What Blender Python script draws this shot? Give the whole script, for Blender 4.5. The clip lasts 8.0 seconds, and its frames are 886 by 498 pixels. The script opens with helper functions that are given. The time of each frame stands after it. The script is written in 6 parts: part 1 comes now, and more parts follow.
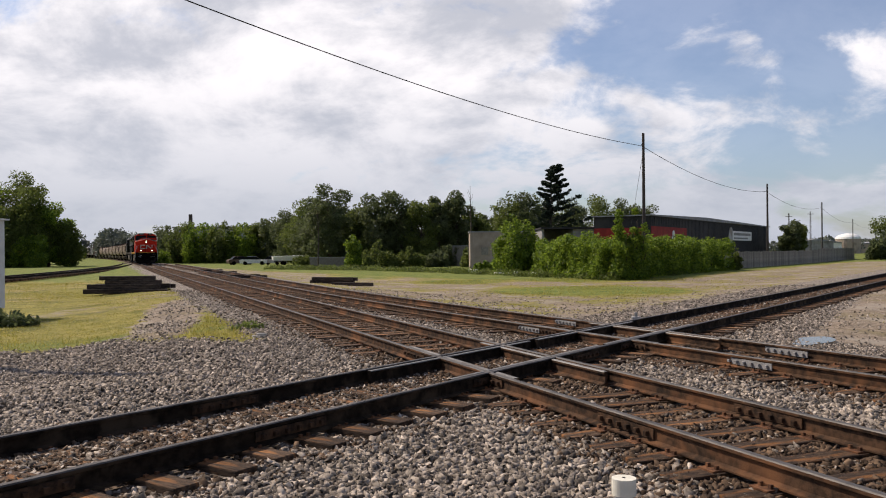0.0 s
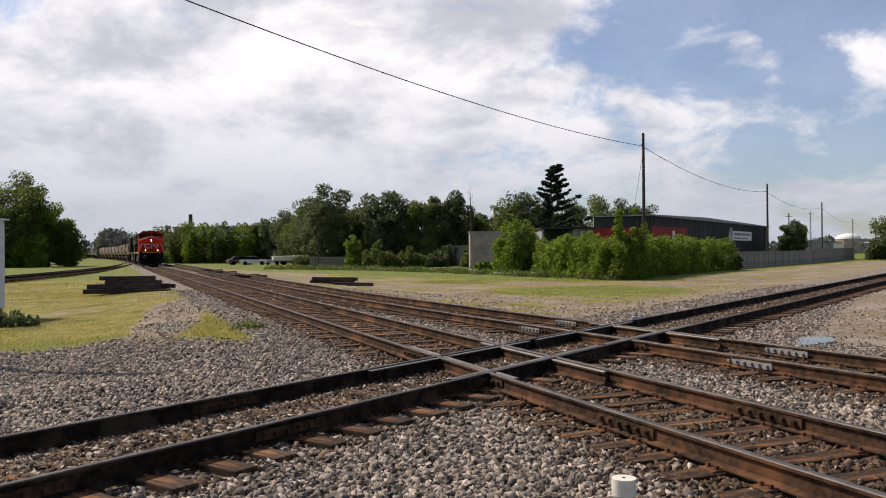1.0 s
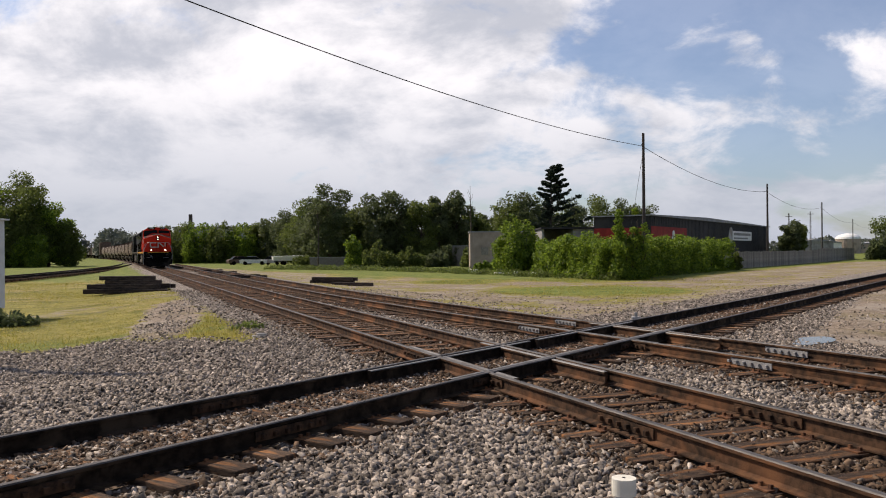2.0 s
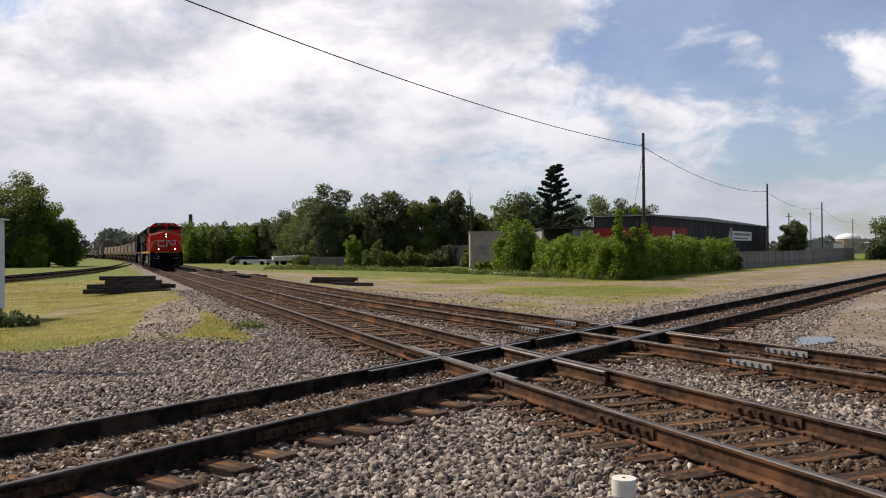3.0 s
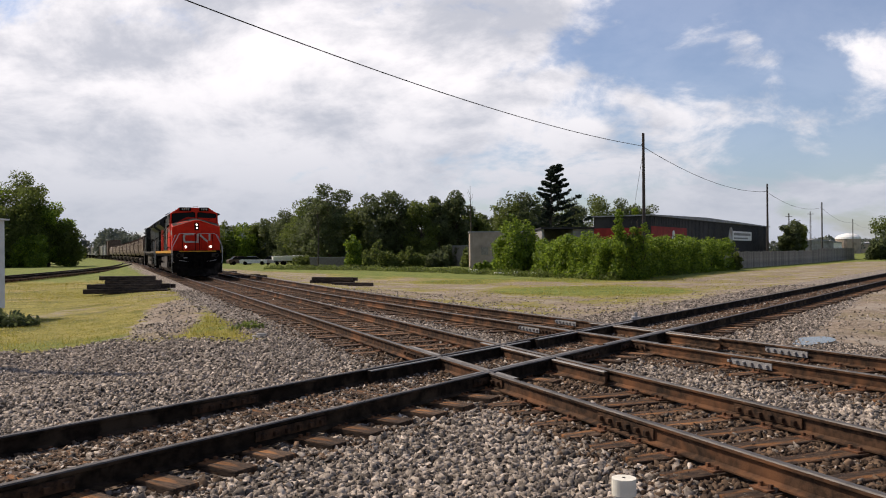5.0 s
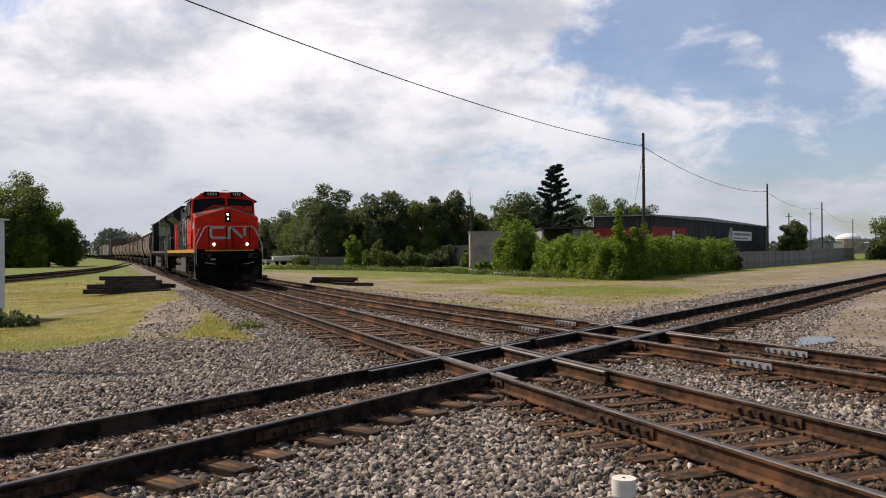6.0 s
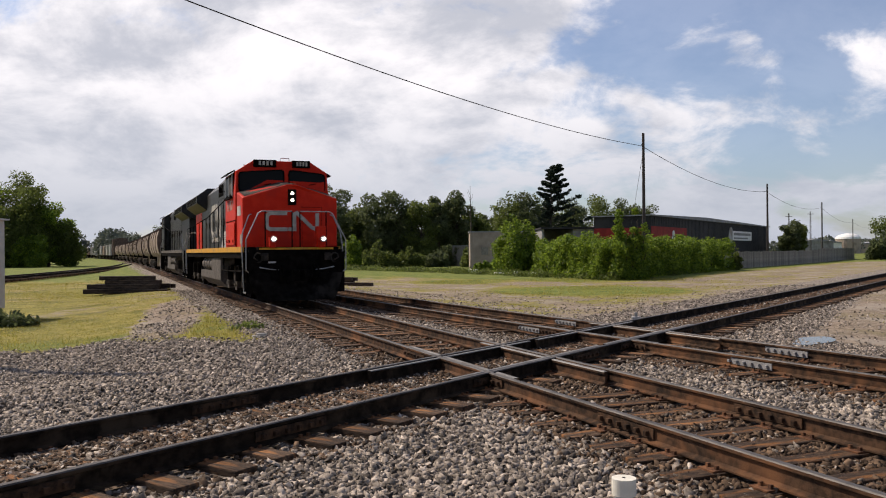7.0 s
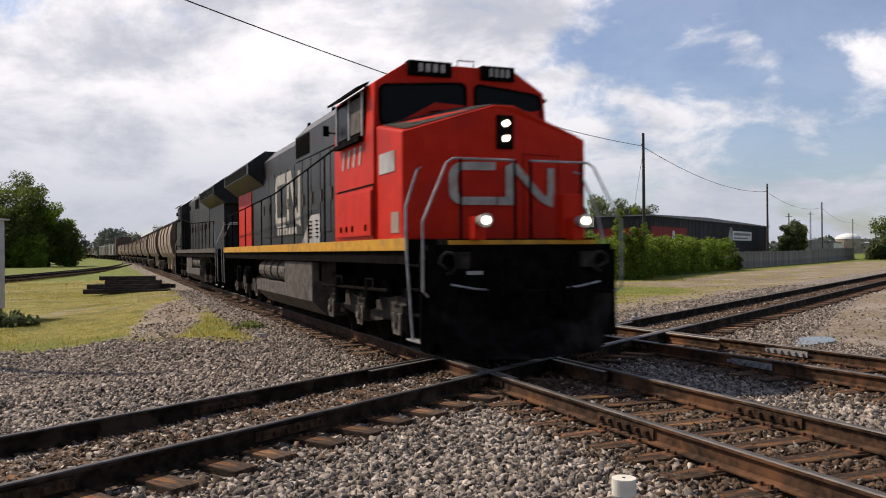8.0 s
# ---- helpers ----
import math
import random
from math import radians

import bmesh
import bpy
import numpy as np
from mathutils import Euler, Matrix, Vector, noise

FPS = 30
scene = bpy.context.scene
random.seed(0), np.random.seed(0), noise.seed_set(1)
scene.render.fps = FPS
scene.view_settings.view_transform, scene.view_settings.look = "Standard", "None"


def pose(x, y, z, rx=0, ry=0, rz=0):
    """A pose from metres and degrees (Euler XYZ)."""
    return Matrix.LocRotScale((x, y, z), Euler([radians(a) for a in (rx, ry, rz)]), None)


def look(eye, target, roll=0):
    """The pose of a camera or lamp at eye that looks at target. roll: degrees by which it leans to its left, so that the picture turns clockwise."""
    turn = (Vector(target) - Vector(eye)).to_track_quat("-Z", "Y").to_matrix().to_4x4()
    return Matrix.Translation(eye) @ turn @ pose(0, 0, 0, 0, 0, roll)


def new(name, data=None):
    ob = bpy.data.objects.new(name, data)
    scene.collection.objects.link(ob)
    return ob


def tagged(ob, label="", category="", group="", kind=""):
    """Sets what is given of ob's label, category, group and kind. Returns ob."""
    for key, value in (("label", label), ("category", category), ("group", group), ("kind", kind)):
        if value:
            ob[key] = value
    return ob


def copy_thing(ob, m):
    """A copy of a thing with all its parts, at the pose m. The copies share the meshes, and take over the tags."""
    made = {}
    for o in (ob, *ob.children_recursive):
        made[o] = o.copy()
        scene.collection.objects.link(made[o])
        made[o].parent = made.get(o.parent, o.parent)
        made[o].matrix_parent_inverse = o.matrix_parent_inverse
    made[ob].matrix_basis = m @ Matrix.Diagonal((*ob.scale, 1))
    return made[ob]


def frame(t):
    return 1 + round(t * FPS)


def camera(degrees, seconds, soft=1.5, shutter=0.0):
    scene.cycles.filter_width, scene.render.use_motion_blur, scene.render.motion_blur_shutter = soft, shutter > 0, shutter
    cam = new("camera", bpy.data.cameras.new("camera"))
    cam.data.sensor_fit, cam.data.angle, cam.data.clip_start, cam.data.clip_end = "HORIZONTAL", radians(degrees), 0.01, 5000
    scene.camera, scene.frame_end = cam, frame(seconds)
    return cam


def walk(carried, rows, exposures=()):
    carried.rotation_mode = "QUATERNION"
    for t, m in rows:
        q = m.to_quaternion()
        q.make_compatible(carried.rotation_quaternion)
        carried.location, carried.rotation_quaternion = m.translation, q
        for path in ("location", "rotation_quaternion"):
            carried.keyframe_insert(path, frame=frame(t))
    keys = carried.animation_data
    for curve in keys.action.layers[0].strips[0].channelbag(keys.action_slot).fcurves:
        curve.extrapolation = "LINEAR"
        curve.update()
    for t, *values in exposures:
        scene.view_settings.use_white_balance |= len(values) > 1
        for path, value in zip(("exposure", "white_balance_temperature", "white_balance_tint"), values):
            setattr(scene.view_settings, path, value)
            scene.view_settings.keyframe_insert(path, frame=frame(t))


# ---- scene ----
# ---- camera: it stands still on a tripod beside the crossing ----
RT = 0.19  # rail top above the ballast
EYE = (0.0, 0.0, RT + 1.54)
cam = camera(55.955, 8.0, soft=1.05, shutter=0.25)
VIEW = look(EYE, (0.0, 100.0, EYE[2] + 100.0 * math.tan(radians(0.13))), -0.49)
walk(cam, [(0.0, VIEW), (8.0, VIEW)], [(0.0, 0.0, 6900, 15), (8.0, 0.0, 6900, 15)])

# ---- world and sun ----
SUN_AZ, SUN_EL = radians(-58.0), radians(46.0)  # azimuth from +Y towards +X


def build_world():
    world = bpy.data.worlds.new("sky")
    scene.world = world
    world.use_nodes = True
    nt = world.node_tree
    nt.nodes.clear()
    N = nt.nodes.new
    L = nt.links.new
    out = N("ShaderNodeOutputWorld")
    bg = N("ShaderNodeBackground")
    sky = N("ShaderNodeTexSky")
    sky.sky_type = "NISHITA"
    sky.sun_disc = False
    sky.sun_elevation = SUN_EL
    sky.sun_rotation = SUN_AZ
    sky.air_density, sky.dust_density, sky.ozone_density = 1.0, 0.8, 1.6
    geo = N("ShaderNodeTexCoord")
    sep = N("ShaderNodeSeparateXYZ")
    L(geo.outputs["Generated"], sep.inputs[0])

    def m(op, a, b=None, c=None, clamp=False):
        nd = N("ShaderNodeMath")
        nd.operation, nd.use_clamp = op, clamp
        for i, v in enumerate((a, b, c)):
            if v is None:
                continue
            if isinstance(v, (int, float)):
                nd.inputs[i].default_value = v
            else:
                L(v, nd.inputs[i])
        return nd.outputs[0]

    def vec(x, y, z):
        nd = N("ShaderNodeCombineXYZ")
        for i, v in enumerate((x, y, z)):
            if isinstance(v, (int, float)):
                nd.inputs[i].default_value = v
            else:
                L(v, nd.inputs[i])
        return nd.outputs[0]

    def noise_tex(v, scale, detail, rough, dist=0.0):
        nd = N("ShaderNodeTexNoise")
        L(v, nd.inputs["Vector"])
        nd.inputs["Scale"].default_value, nd.inputs["Detail"].default_value = scale, detail
        nd.inputs["Roughness"].default_value, nd.inputs["Distortion"].default_value = rough, dist
        return nd.outputs["Fac"]

    x, y, z = sep.outputs
    zz = m("MAXIMUM", m("ADD", z, 0.42), 0.05)
    flat = vec(m("DIVIDE", x, zz), m("DIVIDE", y, zz), 8.3)
    big = noise_tex(flat, 1.5, 3.0, 0.5, 0.3)
    fine = noise_tex(flat, 4.6, 10.0, 0.6, 0.25)
    # more cloud towards the sun's side of the sky, and a bank low over the horizon
    side = m("ADD", m("MULTIPLY", x, -0.22), m("MULTIPLY", y, 0.30))
    side = m("SUBTRACT", m("SUBTRACT", side, 0.52), m("MULTIPLY", m("SUBTRACT", z, 0.42, clamp=True), 1.2))
    low = m("MULTIPLY", m("SUBTRACT", 0.16, z, clamp=True), 0.45)
    cov = m("ADD", m("ADD", m("MULTIPLY", big, 1.0), m("MULTIPLY", fine, 0.80)), m("ADD", side, low))
    ramp = N("ShaderNodeMapRange")
    ramp.interpolation_type = "SMOOTHSTEP"
    ramp.inputs["From Min"].default_value, ramp.inputs["From Max"].default_value = 0.53, 0.69
    ramp.inputs["To Min"].default_value, ramp.inputs["To Max"].default_value = 0.14, 0.97
    L(cov, ramp.inputs["Value"])
    shade = noise_tex(flat, 3.4, 9.0, 0.6, 0.2)
    sr = N("ShaderNodeMapRange")
    sr.interpolation_type = "SMOOTHSTEP"
    sr.inputs["From Min"].default_value, sr.inputs["From Max"].default_value = 0.33, 0.60
    L(shade, sr.inputs["Value"])
    cl = N("ShaderNodeMix")
    cl.data_type = "RGBA"
    cl.inputs["A"].default_value = (0.55, 0.60, 0.69, 1)
    cl.inputs["B"].default_value = (1.06, 1.08, 1.13, 1)
    L(sr.outputs[0], cl.inputs["Factor"])
    # thicker, greyer air low over the horizon
    hz = N("ShaderNodeMapRange")
    hz.interpolation_type = "SMOOTHSTEP"
    hz.inputs["From Min"].default_value, hz.inputs["From Max"].default_value = 0.0, 0.24
    hz.inputs["To Min"].default_value, hz.inputs["To Max"].default_value = 0.85, 0.0
    L(z, hz.inputs["Value"])
    dull = N("ShaderNodeMix")
    dull.data_type = "RGBA"
    L(hz.outputs[0], dull.inputs["Factor"])
    L(cl.outputs["Result"], dull.inputs["A"])
    dull.inputs["B"].default_value = (0.43, 0.50, 0.61, 1)
    cl = dull
    mul = N("ShaderNodeMix")
    mul.data_type, mul.blend_type = "RGBA", "MULTIPLY"
    mul.inputs["Factor"].default_value = 1.0
    L(sky.outputs[0], mul.inputs["A"])
    mul.inputs["B"].default_value = (0.089, 0.098, 0.114, 1)
    mix = N("ShaderNodeMix")
    mix.data_type = "RGBA"
    L(ramp.outputs[0], mix.inputs["Factor"])
    L(mul.outputs["Result"], mix.inputs["A"])
    L(cl.outputs["Result"], mix.inputs["B"])
    L(mix.outputs["Result"], bg.inputs["Color"])
    bg.inputs["Strength"].default_value = 1.0
    L(bg.outputs[0], out.inputs[0])


build_world()
sun = new("sun", bpy.data.lights.new("sun", "SUN"))
sun.data.energy, sun.data.angle, sun.data.color = 5.0, radians(0.6), (1.0, 0.93, 0.81)
SUN_DIR = Vector((math.sin(SUN_AZ) * math.cos(SUN_EL), math.cos(SUN_AZ) * math.cos(SUN_EL), math.sin(SUN_EL)))
sun.matrix_world = look(SUN_DIR * 60, (0, 0, 0))


# ---- materials ----
def material(name, c1, c2, scale=4.0, rough=0.8, metal=0.0, bump=0.3, bscale=None, c3=None, mscale=0.6, lo=0.35, hi=0.65, vary=0.0, island=False, stretch=None, spec=0.2, coords="Object"):
    """Two colours mixed by fine grain, a third by large stains, with relief; vary: value change from piece to piece."""
    mat = bpy.data.materials.new(name)
    mat.use_nodes = True
    nt = mat.node_tree
    N, L = nt.nodes.new, nt.links.new
    b = nt.nodes["Principled BSDF"]
    b.inputs["Roughness"].default_value = rough
    b.inputs["Metallic"].default_value = metal
    b.inputs["Specular IOR Level"].default_value = spec
    tc = N("ShaderNodeTexCoord")
    vec = tc.outputs[coords]
    if stretch:
        mp = N("ShaderNodeMapping")
        mp.inputs["Scale"].default_value = stretch
        L(vec, mp.inputs["Vector"])
        vec = mp.outputs[0]

    def nz(s, d=6.0, r=0.6):
        n = N("ShaderNodeTexNoise")
        n.inputs["Scale"].default_value, n.inputs["Detail"].default_value, n.inputs["Roughness"].default_value = s, d, r
        L(vec, n.inputs["Vector"])
        return n.outputs["Fac"]

    def rng(v, a, z):
        n = N("ShaderNodeMapRange")
        n.interpolation_type = "SMOOTHSTEP"
        n.inputs["From Min"].default_value, n.inputs["From Max"].default_value = a, z
        L(v, n.inputs["Value"])
        return n.outputs[0]

    def mixc(f, a, bb, blend="MIX"):
        n = N("ShaderNodeMix")
        n.data_type, n.blend_type = "RGBA", blend
        for key, v in (("Factor", f), ("A", a), ("B", bb)):
            if isinstance(v, (int, float)):
                n.inputs[key].default_value = v
            elif isinstance(v, tuple):
                n.inputs[key].default_value = (*v, 1) if len(v) == 3 else v
            else:
                L(v, n.inputs[key])
        return n.outputs["Result"]

    g = nz(scale)
    col = mixc(rng(g, lo, hi), c1, c2)
    if c3:
        col = mixc(rng(nz(mscale, 4.0), 0.48, 0.66), col, c3)
    if vary:
        if island:
            src = N("ShaderNodeNewGeometry").outputs["Random Per Island"]
        else:
            src = N("ShaderNodeObjectInfo").outputs["Random"]
        mr = N("ShaderNodeMapRange")
        mr.inputs["To Min"].default_value, mr.inputs["To Max"].default_value = 1 - vary, 1 + vary
        L(src, mr.inputs["Value"])
        hs = N("ShaderNodeHueSaturation")
        L(mr.outputs[0], hs.inputs["Value"])
        L(col, hs.inputs["Color"])
        col = hs.outputs[0]
    L(col, b.inputs["Base Color"])
    if bump:
        bp = N("ShaderNodeBump")
        bp.inputs["Strength"].default_value, bp.inputs["Distance"].default_value = bump, 0.02
        L(nz(bscale or scale * 3, 8.0, 0.65), bp.inputs["Height"])
        L(bp.outputs[0], b.inputs["Normal"])
    return mat


def leaf_material(name, c1, c2, trans=0.25):
    """Foliage: colour varies from leaf to leaf, and a little light comes through."""
    mat = bpy.data.materials.new(name)
    mat.use_nodes = True
    nt = mat.node_tree
    N, L = nt.nodes.new, nt.links.new
    b = nt.nodes["Principled BSDF"]
    b.inputs["Roughness"].default_value = 0.55
    b.inputs["Specular IOR Level"].default_value = 0.3
    geo = N("ShaderNodeNewGeometry")
    mx = N("ShaderNodeMix")
    mx.data_type = "RGBA"
    mx.inputs["A"].default_value, mx.inputs["B"].default_value = (*c1, 1), (*c2, 1)
    L(geo.outputs["Random Per Island"], mx.inputs["Factor"])
    L(mx.outputs["Result"], b.inputs["Base Color"])
    tr = N("ShaderNodeBsdfTranslucent")
    L(mx.outputs["Result"], tr.inputs["Color"])
    add = N("ShaderNodeMixShader")
    add.inputs[0].default_value = trans
    L(b.outputs[0], add.inputs[1])
    L(tr.outputs[0], add.inputs[2])
    L(add.outputs[0], nt.nodes["Material Output"].inputs["Surface"])
    return mat


def glow(name, color, strength):
    mat = bpy.data.materials.new(name)
    mat.use_nodes = True
    b = mat.node_tree.nodes["Principled BSDF"]
    b.inputs["Base Color"].default_value = (0.8, 0.8, 0.8, 1)
    b.inputs["Emission Color"].default_value = (*color, 1)
    b.inputs["Emission Strength"].default_value = strength
    return mat


def glass(name, color, rough=0.05):
    mat = bpy.data.materials.new(name)
    mat.use_nodes = True
    b = mat.node_tree.nodes["Principled BSDF"]
    b.inputs["Base Color"].default_value = (*color, 1)
    b.inputs["Roughness"].default_value = rough
    b.inputs["Specular IOR Level"].default_value = 0.05
    return mat


M = {}
M["rail_side"] = material("rail_rust", (0.024, 0.015, 0.010), (0.085, 0.046, 0.026), 9, 0.88, 0.0, 0.4, c3=(0.15, 0.068, 0.032), mscale=1.2, spec=0.12)
M["rail_top"] = material("rail_head", (0.06, 0.053, 0.048), (0.11, 0.097, 0.088), 3, 0.55, 0.2, 0.05, spec=0.12)
M["rail_polished"] = material("polished_rail_head", (0.13, 0.12, 0.108), (0.22, 0.204, 0.185), 3, 0.5, 0.2, 0.05, c3=(0.10, 0.085, 0.07), mscale=1.5, spec=0.2)
# rail faces turned from the sun: their shade is painted in as near-black brown
M["cross_rail_shaded"] = material("shaded_rail", (0.010, 0.007, 0.005), (0.028, 0.019, 0.013), 8, 0.92, 0.0, 0.4, c3=(0.060, 0.041, 0.027), mscale=2.2, spec=0.06)
M["tie"] = material("tie_wood", (0.03, 0.02, 0.014), (0.105, 0.064, 0.04), 5, 0.9, 0, 0.8, c3=(0.25, 0.108, 0.038), mscale=1.6, vary=0.4, stretch=(1, 6, 6))
M["rust"] = material("rust", (0.07, 0.032, 0.018), (0.17, 0.075, 0.035), 12, 0.9, 0, 0.5, vary=0.2)
M["stone"] = material("ballast_stone", (0.100, 0.080, 0.064), (0.335, 0.280, 0.230), 9, 0.88, 0, 0.08, vary=0.70, island=True)
M["rusty_stone"] = material("rusty_stone", (0.042, 0.027, 0.017), (0.135, 0.086, 0.054), 9, 0.9, 0, 0.08, vary=0.55, island=True)
M["oldtie"] = material("creosoted_tie", (0.018, 0.014, 0.012), (0.05, 0.037, 0.03), 5, 0.9, 0, 0.7, c3=(0.07, 0.05, 0.04), mscale=1.4, vary=0.3, stretch=(1, 6, 6))
M["pipe"] = material("grey_plastic", (0.40, 0.39, 0.36), (0.5, 0.49, 0.46), 8, 0.5, 0, 0.05, c3=(0.12, 0.22, 0.26), mscale=9)
M["red"] = material("red_paint", (0.52, 0.019, 0.007), (0.60, 0.027, 0.010), 3, 0.45, 0, 0.04, c3=(0.44, 0.022, 0.012), mscale=0.8, spec=0.08)
M["black"] = material("black_paint", (0.008, 0.008, 0.009), (0.019, 0.018, 0.018), 4, 0.45, 0, 0.06, c3=(0.032, 0.029, 0.027), mscale=0.7, spec=0.25)
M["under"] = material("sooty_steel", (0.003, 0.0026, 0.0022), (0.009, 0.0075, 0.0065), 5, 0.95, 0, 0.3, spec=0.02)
M["truck"] = material("truck_grime", (0.014, 0.0115, 0.0095), (0.05, 0.041, 0.033), 5, 0.9, 0, 0.3, c3=(0.05, 0.038, 0.03), mscale=2, spec=0.2)
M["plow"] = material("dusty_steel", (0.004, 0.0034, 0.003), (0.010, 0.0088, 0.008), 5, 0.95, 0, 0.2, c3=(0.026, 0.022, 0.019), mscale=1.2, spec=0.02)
M["dust"] = material("dusty_steel_plate", (0.07, 0.059, 0.047), (0.155, 0.132, 0.107), 6, 0.9, 0, 0.3, c3=(0.05, 0.04, 0.032), mscale=3)
M["grime"] = material("grimy_steel", (0.055, 0.047, 0.040), (0.125, 0.108, 0.093), 5, 0.8, 0, 0.3, c3=(0.07, 0.055, 0.045), mscale=2)
M["white"] = material("white_paint", (0.32, 0.295, 0.255), (0.44, 0.405, 0.355), 6, 0.6, 0, 0.05)
M["bright_white"] = material("bright_white", (0.66, 0.65, 0.62), (0.78, 0.77, 0.74), 4, 0.6, 0, 0.05)
M["yellow"] = material("yellow_paint", (0.50, 0.24, 0.02), (0.62, 0.31, 0.03), 6, 0.6, 0, 0.05, c3=(0.35, 0.19, 0.04), mscale=2)
M["steel"] = material("bare_steel", (0.28, 0.27, 0.26), (0.42, 0.41, 0.40), 6, 0.45, 0.5, 0.05)
M["window"] = glass("dark_window", (0.009, 0.010, 0.011), 0.3)
M["water"] = glass("puddle_water", (0.10, 0.09, 0.075), 0.12)
M["water"].node_tree.nodes["Principled BSDF"].inputs["Specular IOR Level"].default_value = 0.4
M["lamp"] = glow("lamp_glass", (1.0, 0.90, 0.72), 8.0)
M["hopper"] = material("tan_car_paint", (0.25, 0.19, 0.145), (0.35, 0.27, 0.21), 2, 0.7, 0, 0.1, c3=(0.15, 0.10, 0.075), mscale=0.7)
M["boxgrey"] = material("grey_car_paint", (0.34, 0.33, 0.32), (0.48, 0.47, 0.45), 2, 0.7, 0, 0.1, c3=(0.24, 0.19, 0.16), mscale=0.6)
M["darkcar"] = material("brown_car_paint", (0.08, 0.055, 0.045), (0.13, 0.09, 0.07), 2, 0.8, 0, 0.1)
M["pole"] = material("pole_wood", (0.045, 0.038, 0.034), (0.09, 0.075, 0.065), 6, 0.9, 0, 0.6, stretch=(6, 6, 1))
M["wire"] = material("wire", (0.02, 0.02, 0.02), (0.03, 0.03, 0.03), 4, 0.6, 0, 0)
M["bark"] = material("bark", (0.05, 0.04, 0.03), (0.11, 0.09, 0.07), 5, 0.95, 0, 0.8, stretch=(4, 4, 1))
# blue raised in this green to carry the haze over the tree row
M["leaf_dark"] = leaf_material("leaf_dark", (0.072, 0.092, 0.040), (0.135, 0.160, 0.065), 0.55)
M["leaf_mid"] = leaf_material("leaf_mid", (0.075, 0.100, 0.026), (0.165, 0.20, 0.045), 0.54)
M["leaf_bright"] = leaf_material("leaf_bright", (0.055, 0.105, 0.013), (0.26, 0.345, 0.036), 0.5)
M["needle"] = leaf_material("needle", (0.012, 0.022, 0.014), (0.03, 0.045, 0.022))
# distance haze mixed into the leaf colour as grey
M["leaf_far_haze"] = leaf_material("leaf_far_haze", (0.085, 0.100, 0.078), (0.135, 0.150, 0.115))
M["grass"] = leaf_material("grass_blade", (0.24, 0.225, 0.04), (0.40, 0.34, 0.085), 0.5)
M["blackwall"] = material("black_wall", (0.022, 0.021, 0.023), (0.036, 0.034, 0.036), 1.5, 0.7, 0, 0.1, c3=(0.05, 0.045, 0.045), mscale=0.15)
M["redwall"] = material("red_wall", (0.22, 0.022, 0.02), (0.30, 0.03, 0.025), 1.5, 0.7, 0, 0.1)
M["beige"] = material("beige_wall", (0.33, 0.265, 0.215), (0.40, 0.325, 0.265), 2, 0.85, 0, 0.2, c3=(0.24, 0.19, 0.155), mscale=0.5)
M["greywall"] = material("grey_wall", (0.22, 0.21, 0.20), (0.32, 0.31, 0.30), 2, 0.85, 0, 0.2, c3=(0.16, 0.15, 0.14), mscale=0.5)
M["roofgrey"] = material("roof_grey", (0.20, 0.20, 0.21), (0.32, 0.32, 0.33), 2, 0.8, 0, 0.1)
M["fence"] = material("weathered_board", (0.17, 0.15, 0.13), (0.27, 0.245, 0.22), 3, 0.9, 0, 0.4, vary=0.25, stretch=(5, 5, 1))
M["plastic_white"] = material("white_plastic", (0.62, 0.58, 0.48), (0.72, 0.68, 0.58), 8, 0.5, 0, 0.05)
M["aluminium"] = material("aluminium", (0.52, 0.535, 0.55), (0.60, 0.615, 0.63), 3, 0.5, 0.05, 0.05)


# ---- mesh helpers ----
def part(name, bm, mat, parent=None, label="", smooth=False, kind=""):
    """One mesh object made from bm, under a thing or part."""
    me = bpy.data.meshes.new(name)
    bmesh.ops.recalc_face_normals(bm, faces=bm.faces)
    bm.to_mesh(me)
    bm.free()
    mats = mat if isinstance(mat, (list, tuple)) else [mat]
    for mm in mats:
        me.materials.append(mm)
    if smooth:
        me.polygons.foreach_set("use_smooth", [True] * len(me.polygons))
    ob = new(name, me)
    if parent:
        ob.parent = parent
    return tagged(ob, label, kind=kind)


def thing(name, label, category, m=None, group="", kind=""):
    ob = new(name)
    if m is not None:
        ob.matrix_world = m
    return tagged(ob, label, category, group, kind)


def box(bm, x0, x1, y0, y1, z0, z1, m=None, bevel=0.0):
    r = bmesh.ops.create_cube(bm, size=1.0)
    mt = Matrix.Translation(((x0 + x1) / 2, (y0 + y1) / 2, (z0 + z1) / 2)) @ Matrix.Diagonal((abs(x1 - x0), abs(y1 - y0), abs(z1 - z0), 1))
    bmesh.ops.transform(bm, matrix=mt, verts=r["verts"])
    if bevel:
        es = list({e for v in r["verts"] for e in v.link_edges})
        o = bmesh.ops.bevel(bm, geom=es, offset=bevel, segments=2, affect="EDGES", profile=0.6)
        vs = list({v for f in o["faces"] for v in f.verts} | {v for v in r["verts"] if v.is_valid})
    else:
        vs = r["verts"]
    if m is not None:
        bmesh.ops.transform(bm, matrix=m, verts=vs)
    return bm


